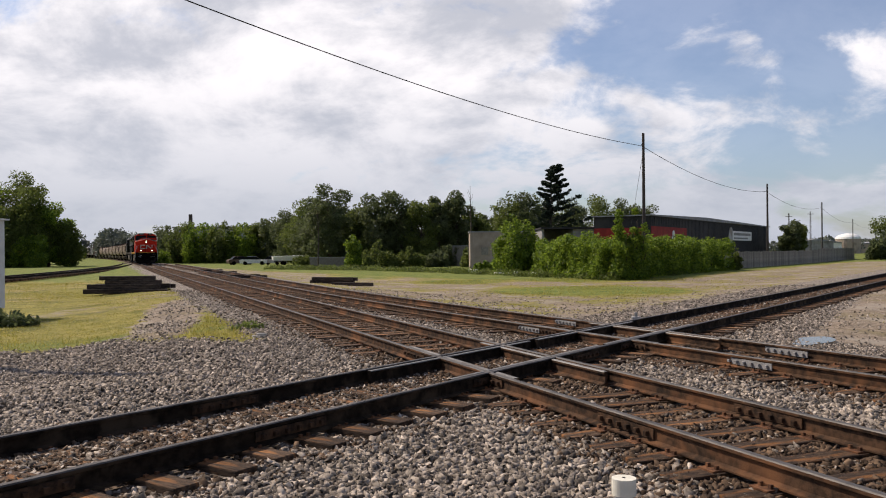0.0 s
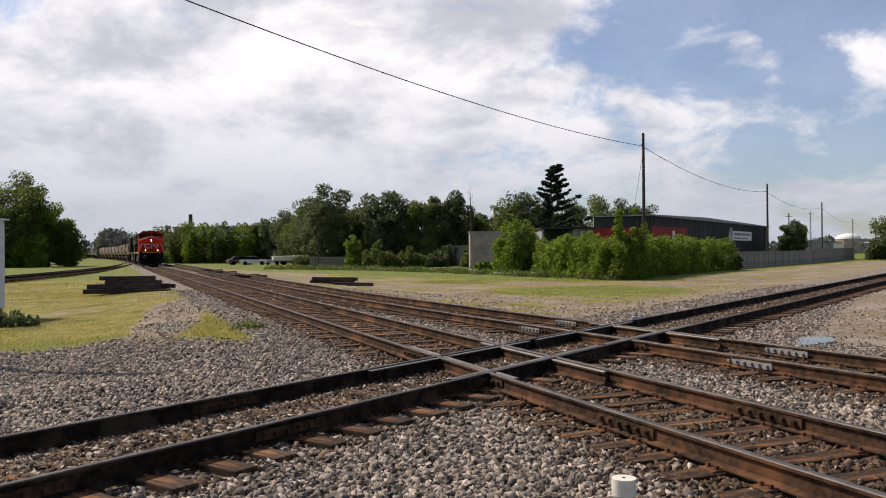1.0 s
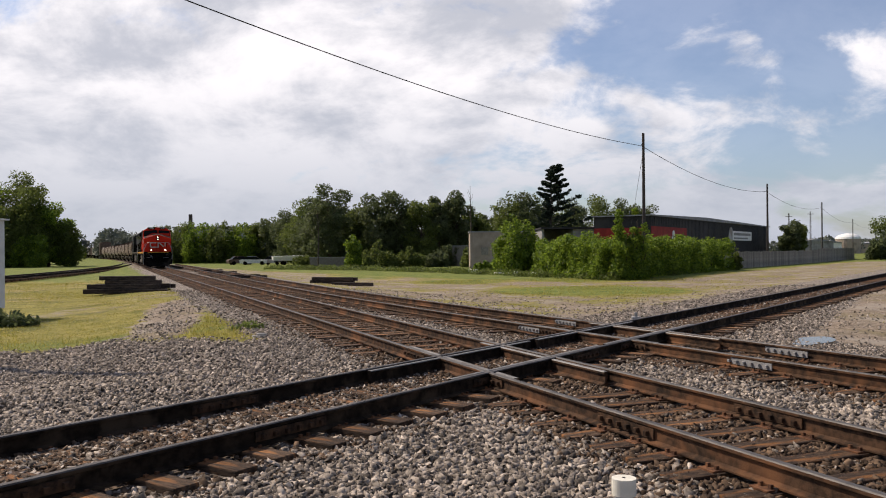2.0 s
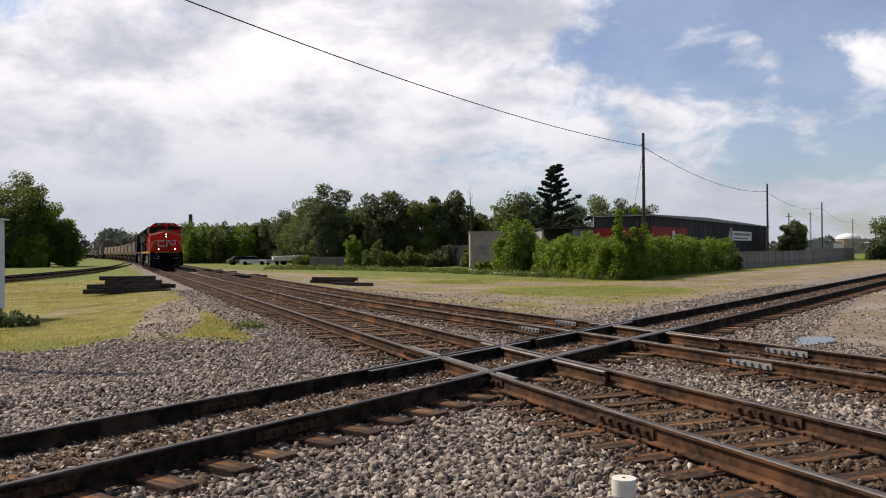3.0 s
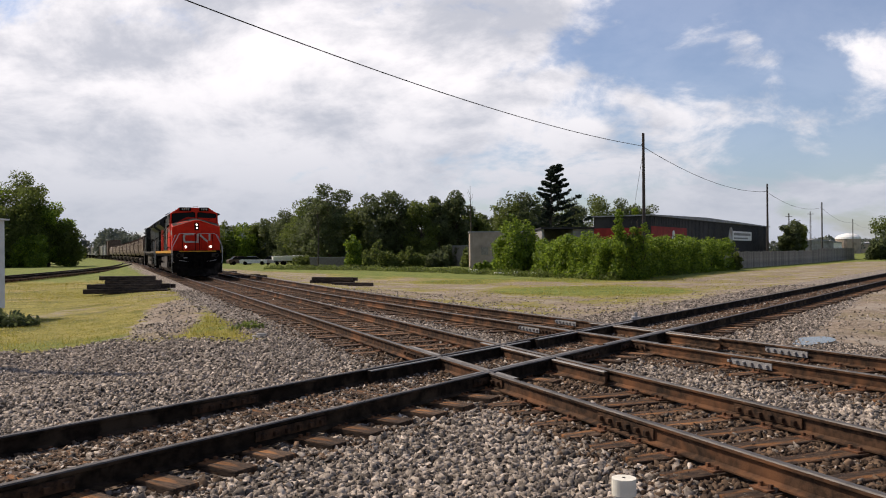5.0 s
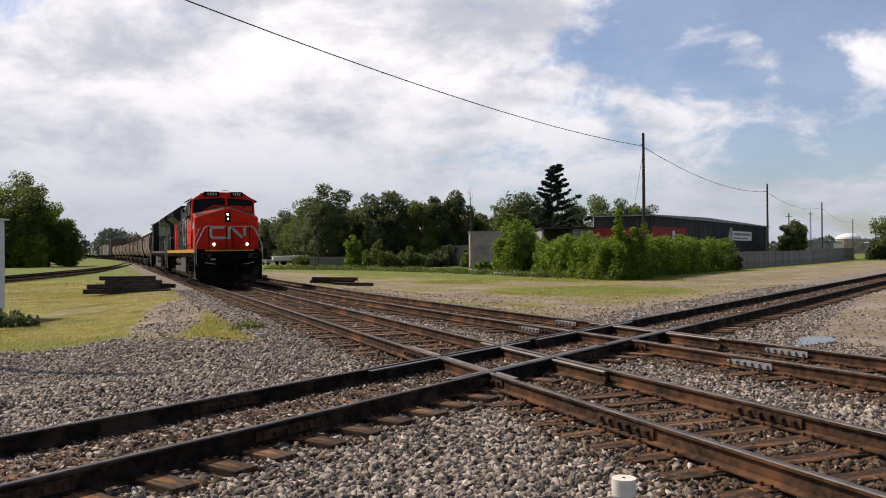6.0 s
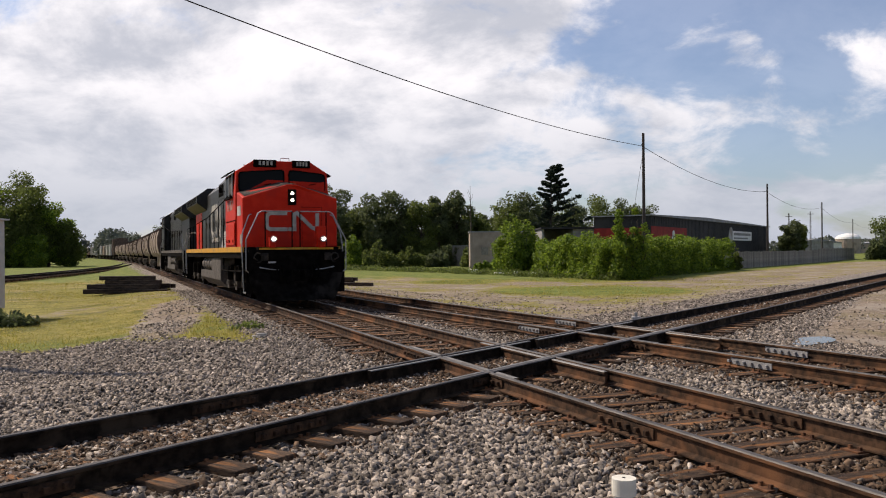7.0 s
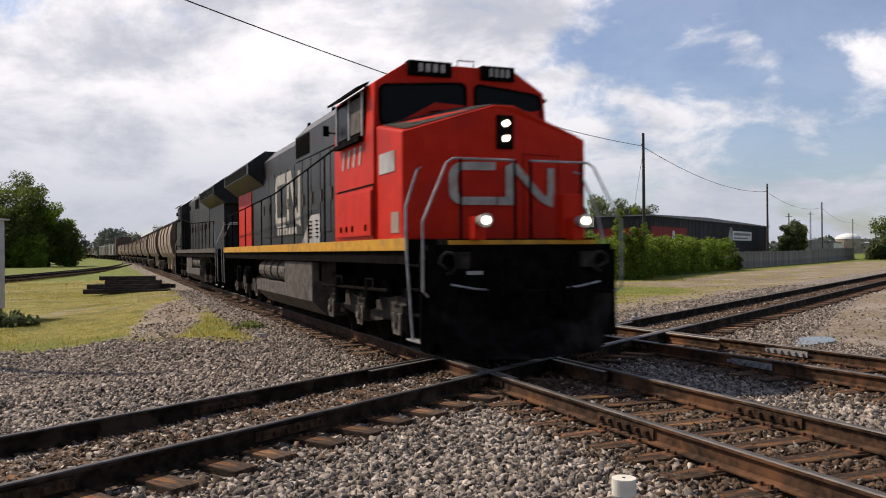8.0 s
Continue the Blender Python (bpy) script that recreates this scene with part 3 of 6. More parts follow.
def truck_frame(axles, half):
    bm = B()
    for s in (-1, 1):
        y0, y1 = s * 0.98, s * 1.12
        prism(bm, [(-half - 0.45, 0.62), (-half - 0.45, 0.80), (-half + 0.3, 0.86), (-0.5, 0.74), (0.5, 0.74), (half - 0.3, 0.86), (half + 0.45, 0.80), (half + 0.45, 0.62),
                   (half - 0.3, 0.52), (0.5, 0.40), (-0.5, 0.40), (-half + 0.3, 0.52)], y0, "y", y1)
        for a in axles:
            box(bm, a - 0.19, a + 0.19, min(y0, s * 1.24), max(y0, s * 1.24), 0.36, 0.74, bevel=0.03)
            tube(bm, [(a, s * 1.2, 0.53), (a, s * 1.29, 0.53)], 0.11, 12)
            for q in (-0.32, 0.32):
                tube(bm, [(a + q, s * 1.08, 0.40), (a + q, s * 1.08, 0.86)], 0.075, 8)
    box(bm, -0.3, 0.3, -1.0, 1.0, 0.45, 0.75)
    return bm


def stroke(bm, pts, width, place, thick=0.008):
    """A painted band of constant width along pts (two coordinates), set on a surface by place(s, z, out)."""
    pts = [Vector(p) for p in pts]
    n = len(pts)
    left, right = [], []
    for i, p in enumerate(pts):
        d0 = (pts[i] - pts[i - 1]).normalized() if i else None
        d1 = (pts[i + 1] - pts[i]).normalized() if i < n - 1 else None
        if d0 is None:
            nn, k = Vector((-d1.y, d1.x)), 1.0
        elif d1 is None:
            nn, k = Vector((-d0.y, d0.x)), 1.0
        else:
            a, b = Vector((-d0.y, d0.x)), Vector((-d1.y, d1.x))
            nn = (a + b).normalized()
            k = 1.0 / max(0.4, nn.dot(a))
        left.append(p + nn * width / 2 * k)
        right.append(p - nn * width / 2 * k)
    for i in range(n - 1):
        q = (left[i], left[i + 1], right[i + 1], right[i])
        lo = [bm.verts.new(place(v.x, v.y, 0.0)) for v in q]
        hi = [bm.verts.new(place(v.x, v.y, thick)) for v in q]
        bm.faces.new(hi)
        bm.faces.new(lo[::-1])
        for j in range(4):
            bm.faces.new((lo[j], lo[(j + 1) % 4], hi[(j + 1) % 4], hi[j]))


def arc(cx, cy, r, a0, a1, n=5):
    return [(cx + r * math.cos(radians(a0 + (a1 - a0) * k / n)), cy + r * math.sin(radians(a0 + (a1 - a0) * k / n))) for k in range(n + 1)]


def loft(bm, rings, caps=True):
    """Skin between rings of equally many points."""
    vs = [[bm.verts.new(p) for p in r] for r in rings]
    k = len(rings[0])
    for a, b in zip(vs, vs[1:]):
        for j in range(k):
            bm.faces.new((a[j], a[(j + 1) % k], b[(j + 1) % k], b[j]))
    if caps:
        bm.faces.new(vs[0][::-1])
        bm.faces.new(vs[-1])


def bevel_all(bm, w=0.03, angle=25):
    es = [e for e in bm.edges if len(e.link_faces) == 2 and e.calc_face_angle(0) > radians(angle)]
    bmesh.ops.bevel(bm, geom=es, offset=w, segments=2, affect="EDGES", profile=0.5, clamp_overlap=True)


def nose_x(y):
    a = abs(y)
    return -0.95 if a < 0.15 else -0.95 - 0.25 * (a - 0.15) / 1.3


def locomotive(name, label, lead=True):
    lo = thing(name, label, "locomotive")
    red = M["red"] if lead else M["black"]

    # deck with a yellow sill, platform ends
    bm = B()
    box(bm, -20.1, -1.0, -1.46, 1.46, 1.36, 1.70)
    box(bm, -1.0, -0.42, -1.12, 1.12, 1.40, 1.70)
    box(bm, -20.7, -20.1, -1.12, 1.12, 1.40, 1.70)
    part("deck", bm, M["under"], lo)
    for s in (-1, 1):
        bm = B()
        box(bm, -20.1, -1.0, s * 1.46, s * 1.50, 1.55, 1.72)
        part("sill_stripe", bm, M["yellow"] if lead else M["grime"], lo, "yellow reflective sill stripe" if lead else "")
    bm = B()
    box(bm, -0.42, -0.38, -1.10, 1.12, 1.62, 1.68)
    part("platform_stripe", bm, M["yellow"], lo, "thin yellow stripe")

    # nose: two slightly angled faces and a low gabled top
    ys = (-1.46, -0.15, 0.15, 1.46)
    f_top, r_top = (3.20, 3.60, 3.60, 3.20), (3.44, 3.78, 3.78, 3.44)
    bm = B()
    front = [(nose_x(y), y, 1.70) for y in ys] + [(nose_x(y), y, z) for y, z in zip(ys[::-1], f_top[::-1])]
    rear = [(-2.42, y, 1.70) for y in ys] + [(-2.42, y, z) for y, z in zip(ys[::-1], r_top[::-1])]
    loft(bm, [front, rear])
    bmesh.ops.recalc_face_normals(bm, faces=bm.faces)
    bevel_all(bm, 0.025)
    nose = part("nose", bm, red, lo)
    bm = B()  # nose door outline
    for y0, y1, z0, z1 in ((0.30, 0.33, 1.74, 2.95), (0.94, 0.97, 1.74, 2.95), (0.30, 0.97, 2.92, 2.95)):
        stroke(bm, [(y0, z0), (y0, z1)] if y1 - y0 < 0.1 else [(y0, z0), (y1, z0)], 0.008, lambda y, z, o: (nose_x(y) + 0.004 + o, y, z))
    part("nose_door_seam", bm, M["under"], nose)

    def top_z(y, t):
        k = max(0.0, (abs(y) - 0.15) / 1.31)
        return (3.60 - 0.40 * k) * (1 - t) + (3.78 - 0.34 * k) * t
    bm = B()  # dull panel on top of the nose
    rows = []
    for t in (0.05, 0.35, 0.65, 0.94):
        rows.append([bm.verts.new((nose_x(y) * (1 - t) - 2.42 * t, y, top_z(y, t) + 0.016)) for y in (-1.40, -0.8, -0.15, 0.15, 0.8, 1.40)])
    for a, b in zip(rows, rows[1:]):
        for j in range(5):
            bm.faces.new((a[j], a[j + 1], b[j + 1], b[j]))
    bmesh.ops.solidify(bm, geom=list(bm.faces), thickness=0.004)
    part("anti_glare_panel", bm, M["grime"], nose, "dull grey-brown anti-glare panel")

    # cab
    bm = B()
    sec = [(-1.50, 1.70), (1.50, 1.70), (1.50, 3.35), (1.46, 4.13), (0.92, 4.48), (-0.92, 4.48), (-1.46, 4.13), (-1.50, 3.35)]
    fr = [(-2.40 if z < 3.4 else (-2.46 if z < 4.2 else -2.50), y, z) for y, z in sec]
    bk = [(-4.75, y, z) for y, z in sec]
    loft(bm, [fr, bk])
    bmesh.ops.recalc_face_normals(bm, faces=bm.faces)
    bevel_all(bm, 0.03)
    cab = part("cab", bm, red, lo)

    def front_glass(y0, y1, zb0, zb1, zt0, zt1):
        bm = B()
        rim = B()
        cx, cz = (y0 + y1) / 2, (zb0 + zb1 + zt0 + zt1) / 4
        corners = [Vector(q) for q in ((y0, zb0), (y1, zb1), (y1, zt1), (y0, zt0))]
        out = []
        for k, q in enumerate(corners):  # corners rounded off
            a, b = (corners[k - 1] - q).normalized() * 0.13, (corners[(k + 1) % 4] - q).normalized() * 0.13
            for w in (0.0, 0.25, 0.5, 0.75, 1.0):
                out.append(tuple(q + a * (1 - w) ** 2 + b * w * w))
        ins = [(cx + (y - cx) * 0.945, cz + (z - cz) * 0.89) for y, z in out]
        x = -2.452
        loft(bm, [[(x, y, z) for y, z in ins], [(x + 0.012, y, z) for y, z in ins]])
        vo = [(x, y, z) for y, z in out]
        v1 = [(x + 0.035, y, z) for y, z in out]
        vi = [(x + 0.035, y, z) for y, z in ins]
        v2 = [(x, y, z) for y, z in ins]
        loft(rim, [vo, v1, vi, v2], caps=False)
        w = part("windshield", bm, M["window"], cab, "dark tinted windshield")
        part("gasket", rim, M["under"], w)
        bm = B()
        yy = y0 + (y1 - y0) * 0.55
        zz = min(zb0, zb1) + 0.30
        tube(bm, [(x + 0.05, yy, zz - 0.04), (x + 0.045, yy + 0.22, zz + 0.0)], 0.012, 5)
        part("wiper", bm, M["under"], w)

    front_glass(-1.40, 0.06, 3.44, 3.74, 4.10, 4.21)
    front_glass(0.19, 1.40, 3.72, 3.46, 4.21, 4.09)
    for s in (-1, 1):
        # side window with its frame, half open, and a sun shade over it
        bm = B()
        box(bm, -4.45, -2.85, s * 1.47, s * 1.515, 3.36, 4.06)
        win = part("side_window", bm, M["under"], cab, "cab side window with a pale frame")
        for x0, x1 in ((-3.60, -2.95), (-4.36, -3.72)):
            bm = B()
            box(bm, x0, x1, s * 1.515, s * 1.525, 3.44, 3.99)
            part("pane", bm, M["grime"] if x0 > -3.7 else M["window"], win)
        for x in (-4.45, -3.66, -2.90):
            bm = B()
            box(bm, x - 0.03, x + 0.03, s * 1.515, s * 1.54, 3.36, 4.06)
            part("window_post", bm, M["steel"], win)
        bm = B()
        prism(bm, [(s * 1.46, 4.15), (s * 1.46, 4.19), (s * 1.67, 4.08), (s * 1.67, 4.04)], -4.55, "x", -2.75)
        part("sun_shade", bm, M["under"], cab, "dark hinged sun shade")
        bm = B()
        box(bm, -4.4, -2.9, s * 1.515, s * 1.60, 3.28, 3.35)
        part("arm_rest", bm, M["under"], cab)
        bm = B()  # mirror on a bracket
        tube(bm, [(-4.5, s * 1.5, 3.6), (-4.55, s * 1.70, 3.62)], 0.015, 5)
        box(bm, -4.6, -4.56, s * 1.64, s * 1.74, 3.56, 3.74)
        part("mirror", bm, M["under"], cab)
        # battery box door with bolts
        bm = B()
        box(bm, -4.5, -2.5, s * 1.50, s * 1.53, 1.78, 2.48, bevel=0.012)
        bd = part("battery_box_door", bm, red, cab)
        for x in (-4.2, -3.85, -3.5, -2.75):
            bm = B()
            box(bm, x - 0.03, x + 0.03, s * 1.53, s * 1.55, 1.86, 1.96, bevel=0.01)
            part("latch", bm, M["under"], bd)
        bm = B()
        stroke(bm, [(-4.55, 2.56), (-2.42, 2.56), (-2.42, 1.74)], 0.025, lambda x, z, o: (x, s * (1.501 + o), z))
        part("panel_seam", bm, M["under"], cab)
        if lead:
            bm = B()
            box(bm, -2.22, -1.50, s * 1.462, s * 1.472, 2.68, 2.98)
            part("decal", bm, M["boxgrey"], nose, "pale grey rectangular decal")
            bm = B()
            box(bm, -1.68, -1.34, s * 1.462, s * 1.472, 1.80, 2.10)
            part("decal", bm, M["hopper"], nose, "small cream decal")
            for k in range(4):
                x = -4.15 + 0.33 * k
                bm = B()
                stroke(bm, [(x, 2.92), (x + 0.10, 3.22)], 0.10, lambda a, z, o: (a, s * (1.503 + o), z))
                part("number_bar", bm, M["white"], cab)
    # number boards as dark boxes with pale bars
    for y0, y1 in ((-0.92, -0.20), (0.32, 0.90)):
        bm = B()
        box(bm, -2.62, -2.40, y0, y1, 4.27, 4.50, bevel=0.015)
        nb = part("number_board", bm, M["under"], cab, "black number board")
        for k in range(4):
            yy = y0 + (y1 - y0) * (0.22 + 0.17 * k)
            bm = B()
            box(bm, -2.40, -2.392, yy, yy + (y1 - y0) * 0.10, 4.325, 4.455)
            part("number_bar", bm, M["white"], nb)
    bm = B()
    tube(bm, [(-2.56, -0.04, 4.47), (-2.56, -0.04, 4.58), (-2.56, 0.24, 4.58), (-2.56, 0.24, 4.47)], 0.014, 6)
    part("roof_rail", bm, M["steel"], cab)
    bm = B()
    for k, y in enumerate((-0.12, 0.0, 0.12)):
        tube(bm, [(-4.5, y, 4.53), (-4.1 + 0.06 * k, y, 4.53)], 0.03, 8, 0.05)
    box(bm, -4.55, -4.4, -0.18, 0.18, 4.47, 4.56)
    part("air_horn", bm, M["under"], cab)

    # headlight pair in the nose, ditch lights on brackets
    bm = B()
    box(bm, -1.10, -0.925, -0.13, 0.13, 2.98, 3.46, bevel=0.02)
    hd = part("headlight", bm, M["under"], nose)
    for z in (3.13, 3.34):
        bm = B()
        tube(bm, [(-0.94, 0, z), (-0.90, 0, z)], 0.045, 18)
        part("lamp", bm, M["lamp"] if lead else M["steel"], hd, "lit round lamp" if lead else "")
    for s in (-1, 1):
        bm = B()
        tube(bm, [(-0.24, s * 0.74, 1.93), (-0.14, s * 0.74, 1.93), (-0.02, s * 0.74, 1.93)], 0.06, 18, 0.095)
        dl = part("ditch_light", bm, M["steel"] if lead else M["under"], lo, "ditch light in a round steel housing")
        bm = B()
        box(bm, -0.40, -0.20, s * 0.74 - 0.09, s * 0.74 + 0.09, 1.68, 1.99, bevel=0.02)
        part("bracket", bm, red, dl)
        bm = B()
        tube(bm, [(-0.03, s * 0.74, 1.93), (0.0, s * 0.74, 1.93)], 0.052, 18)
        part("lamp", bm, M["lamp"] if lead else M["steel"], dl, "lit round lamp" if lead else "")
    bm = B()
    box(bm, -0.62, -0.40, 0.62, 0.92, 1.70, 2.32, bevel=0.02)
    part("equipment_box", bm, red, lo)

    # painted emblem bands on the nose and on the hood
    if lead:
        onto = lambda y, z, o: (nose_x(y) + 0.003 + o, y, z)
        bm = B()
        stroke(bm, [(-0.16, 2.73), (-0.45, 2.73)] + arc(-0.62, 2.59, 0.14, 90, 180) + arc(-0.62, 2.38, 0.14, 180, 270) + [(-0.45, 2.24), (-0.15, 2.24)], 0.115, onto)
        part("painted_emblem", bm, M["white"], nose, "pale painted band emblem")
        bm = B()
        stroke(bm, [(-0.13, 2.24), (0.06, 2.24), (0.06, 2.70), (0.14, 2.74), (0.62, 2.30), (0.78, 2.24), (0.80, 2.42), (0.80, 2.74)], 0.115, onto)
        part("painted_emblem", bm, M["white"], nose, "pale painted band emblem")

    # hood, its roof, doors and wide radiator section
    hw = 1.06
    bm = B()
    loft(bm, [[(x, -hw, 1.70), (x, hw, 1.70), (x, hw, 4.10), (x, hw - 0.30, 4.40), (x, -hw + 0.30, 4.40), (x, -hw, 4.10)] for x in (-4.75, -14.6)])
    loft(bm, [[(x, -hw, 1.70), (x, hw, 1.70), (x, hw, 4.0), (x, -hw, 4.0)] for x in (-14.6, -19.3)])
    bevel_all(bm, 0.03)
    hood = part("hood", bm, M["black"], lo)
    bm = B()
    loft(bm, [[(x, -1.09, 3.66), (x, 1.09, 3.66), (x, 1.09, 4.24), (x, 0.80, 4.54), (x, -0.80, 4.54), (x, -1.09, 4.24)] for x in (-4.75, -9.95)])
    bevel_all(bm, 0.02)
    part("equipment_hood", bm, M["black"], hood)
    bm = B()  # radiator wings
    loft(bm, [[(x, -hw, 3.45), (x, hw, 3.45), (x, 1.50, 3.78), (x, 1.50, 4.10), (x, 1.02, 4.45), (x, -1.02, 4.45), (x, -1.50, 4.10), (x, -1.50, 3.78)] for x in (-14.5, -19.7)])
    bevel_all(bm, 0.03)
    rad = part("radiator_wing", bm, M["black"], hood)
    for s in (-1, 1):
        bm = B()
        for k in range(9):
            z = 3.81 + 0.03 * k
            box(bm, -19.5, -14.8, s * 1.50, s * 1.512, z, z + 0.014)
        part("radiator_grille", bm, M["under"], rad, kind="stuff")
        for k in range(11):  # hood doors
            x0 = -5.0 - 0.86 * k
            bm = B()
            box(bm, x0 - 0.80, x0, s * hw, s * (hw + 0.02), 1.95, 3.62, bevel=0.008)
            dr = part("hood_door", bm, M["black"], hood)
            bm = B()
            box(bm, x0 - 0.74, x0 - 0.66, s * (hw + 0.02), s * (hw + 0.05), 2.6, 2.85)
            part("door_latch", bm, M["grime"], dr)
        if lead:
            bm = B()
            box(bm, -19.25, -16.6, s * hw, s * (hw + 0.025), 1.74, 3.44)
            part("end_panel", bm, M["red"], hood, "red painted end panel")
            bm = B()
            loft(bm, [[(-9.4, s * hw, 1.72), (-7.6, s * hw, 1.72), (-7.6, s * hw, 2.35), (-8.4, s * hw, 2.35)], [(-9.4, s * (hw + 0.03), 1.72), (-7.6, s * (hw + 0.03), 1.72), (-7.6, s * (hw + 0.03), 2.35), (-8.4, s * (hw + 0.03), 2.35)]])
            part("slanted_panel", bm, M["boxgrey"], hood, "pale slanted painted panel")
            for x0 in (-8.55, -7.95):
                for k in range(5):
                    bm = B()
                    box(bm, x0, x0 + 0.24, s * (hw + 0.03), s * (hw + 0.045), 1.86 + 0.085 * k, 1.885 + 0.085 * k)
                    part("louvre", bm, M["under"], hood)
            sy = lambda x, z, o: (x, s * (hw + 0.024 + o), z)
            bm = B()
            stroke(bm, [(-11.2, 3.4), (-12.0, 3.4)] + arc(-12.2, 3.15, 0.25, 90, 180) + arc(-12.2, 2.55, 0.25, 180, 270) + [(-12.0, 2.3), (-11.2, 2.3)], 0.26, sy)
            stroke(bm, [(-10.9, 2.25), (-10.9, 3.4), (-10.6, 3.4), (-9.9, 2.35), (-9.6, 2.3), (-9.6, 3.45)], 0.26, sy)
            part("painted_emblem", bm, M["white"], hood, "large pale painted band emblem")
            for k in range(7):
                bm = B()
                box(bm, -12.3 + 0.36 * k, -12.06 + 0.36 * k, s * (hw + 0.024), s * (hw + 0.03), 1.98, 2.14)
                part("painted_bar", bm, M["white"], hood)
        bm = B()
        box(bm, -9.85, -8.5, s * (hw + 0.03), s * (hw + 0.05), 3.74, 4.20, bevel=0.008)
        intake = part("air_intake", bm, M["under"], hood, "black louvred air intake")
        for k in range(6):
            bm = B()
            box(bm, -9.78, -8.57, s * (hw + 0.05), s * (hw + 0.062), 3.79 + 0.065 * k, 3.81 + 0.065 * k)
            part("louvre", bm, M["under"], intake)
        for x in (-5.3, -5.75):
            bm = B()
            box(bm, x - 0.10, x + 0.10, s * (hw + 0.03), s * (hw + 0.05), 3.84, 4.06, bevel=0.008)
            part("vent", bm, M["under"], hood)
        for x in (-5.0, -7.4, -9.7):
            bm = B()
            tube(bm, [(x, s * 0.80, 4.36), (x, s * 0.80, 4.58), (x - 0.14, s * 0.80, 4.60), (x - 0.16, s * 0.80, 4.36)], 0.025, 6)
            part("lifting_eye", bm, M["under"], hood)
    bm = B()
    box(bm, -13.4, -12.7, -0.4, 0.4, 4.38, 4.6, bevel=0.03)
    part("exhaust_stack", bm, M["under"], hood)
    for x0, x1 in ((-8.6, -7.6), (-13.6, -12.6)):
        bm = B()
        box(bm, x0, x1, -0.6, 0.6, 4.39, 4.44, bevel=0.03)
        part("roof_hatch", bm, M["black"], hood)

    # handrails
    for s in (-1, 1):
        pts = [(-4.85, s * 1.47, 3.38), (-10.6, s * 1.47, 2.96), (-19.6, s * 1.47, 2.74)]
        bm = B()
        tube(bm, pts, 0.02, 6)
        part("handrail", bm, M["under"], lo)
        for k in range(11):
            x = -5.6 - 1.38 * k
            z = float(np.interp(-x, (4.85, 10.6, 19.6), (3.38, 2.96, 2.74)))
            bm = B()
            tube(bm, [(x, s * 1.47, 1.72), (x, s * 1.47, z)], 0.018, 6)
            part("stanchion", bm, M["under"], lo)
        # front handrails beside the steps
        bm = B()
        tube(bm, [(-0.35, s * 1.42, 0.95), (-0.32, s * 1.50, 1.02), (-0.32, s * 1.50, 1.92), (-0.42, s * 1.12, 2.70), (-0.42, s * 1.02, 2.76), (-0.42, s * 0.12, 2.76)], 0.017, 7)
        part("grab_rail", bm, M["steel"], lo, "bare steel front handrail")
        bm = B()
        tube(bm, [(-0.66, s * 1.52, 0.36), (-0.86, s * 1.54, 1.72), (-0.96, s * 1.50, 2.15), (-1.05, s * 1.30, 2.66), (-1.12, s * 1.22, 2.70)], 0.017, 7)
        part("grab_rail", bm, M["steel"], lo, "bare steel step handrail")
        for y in (0.12, 0.92):
            bm = B()
            tube(bm, [(-0.42, s * y, 1.70), (-0.42, s * y, 2.76)], 0.022, 6)
            part("stanchion", bm, M["under"], lo)
        # steps at both ends
        for x0 in (-0.98, -20.65):
            for k, z in enumerate((0.36, 0.70, 1.04, 1.36)):
                bm = B()
                box(bm, x0, x0 + 0.52, s * 1.14, s * 1.50, z - 0.03, z, bevel=0.008)
                part("step", bm, M["steel"] if k == 0 else M["under"], lo)
            for xx in (x0, x0 + 0.52):
                bm = B()
                box(bm, xx - 0.015, xx + 0.015, s * 1.13, s * 1.49, 0.33, 1.55)
                part("step_side", bm, M["under"], lo)
        bm = B()
        tube(bm, [(-20.1, s * 1.47, 0.5), (-20.1, s * 1.5, 1.9), (-19.9, s * 1.5, 2.6)], 0.022, 6)
        part("grab_rail", bm, M["steel"], lo)
        bm = B()
        tube(bm, [(-20.65, s * 1.47, 0.5), (-20.65, s * 1.5, 1.9), (-20.5, s * 1.2, 2.6), (-20.5, s * 0.3, 2.6)], 0.022, 6)
        part("grab_rail", bm, M["steel"], lo)

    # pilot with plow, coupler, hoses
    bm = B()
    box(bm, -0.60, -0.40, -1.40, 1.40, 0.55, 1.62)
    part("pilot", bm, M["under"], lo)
    bm = B()
    n = 6
    def plow_ring(z, push, half):
        f = [(-0.42 + push * (1 - abs(k / n - 0.5) * 1.7), (k / n * 2 - 1) * half, z) for k in range(n + 1)]
        return f + [(x - 0.05, y, zz) for x, y, zz in reversed(f)]
    loft(bm, [plow_ring(0.12, 0.50, 1.16), plow_ring(0.34, 0.36, 1.26), plow_ring(0.65, 0.22, 1.36), plow_ring(0.92, 0.16, 1.42)])
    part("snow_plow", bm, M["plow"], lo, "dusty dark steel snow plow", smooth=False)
    for x0, dx in ((-0.4, 1), (-20.7, -1)):
        bm = B()
        box(bm, min(x0, x0 + 0.35 * dx), max(x0, x0 + 0.35 * dx), -0.14, 0.14, 0.74, 0.98, bevel=0.03)
        prism(bm, [(x0 + 0.30 * dx, -0.22), (x0 + 0.62 * dx, -0.24), (x0 + 0.66 * dx, -0.05), (x0 + 0.50 * dx, 0.0), (x0 + 0.60 * dx, 0.16), (x0 + 0.42 * dx, 0.22), (x0 + 0.30 * dx, 0.12)], 0.70, "z", 1.02)
        part("coupler", bm, M["under"], lo)
    for s in (-1, 1):
        bm = B()
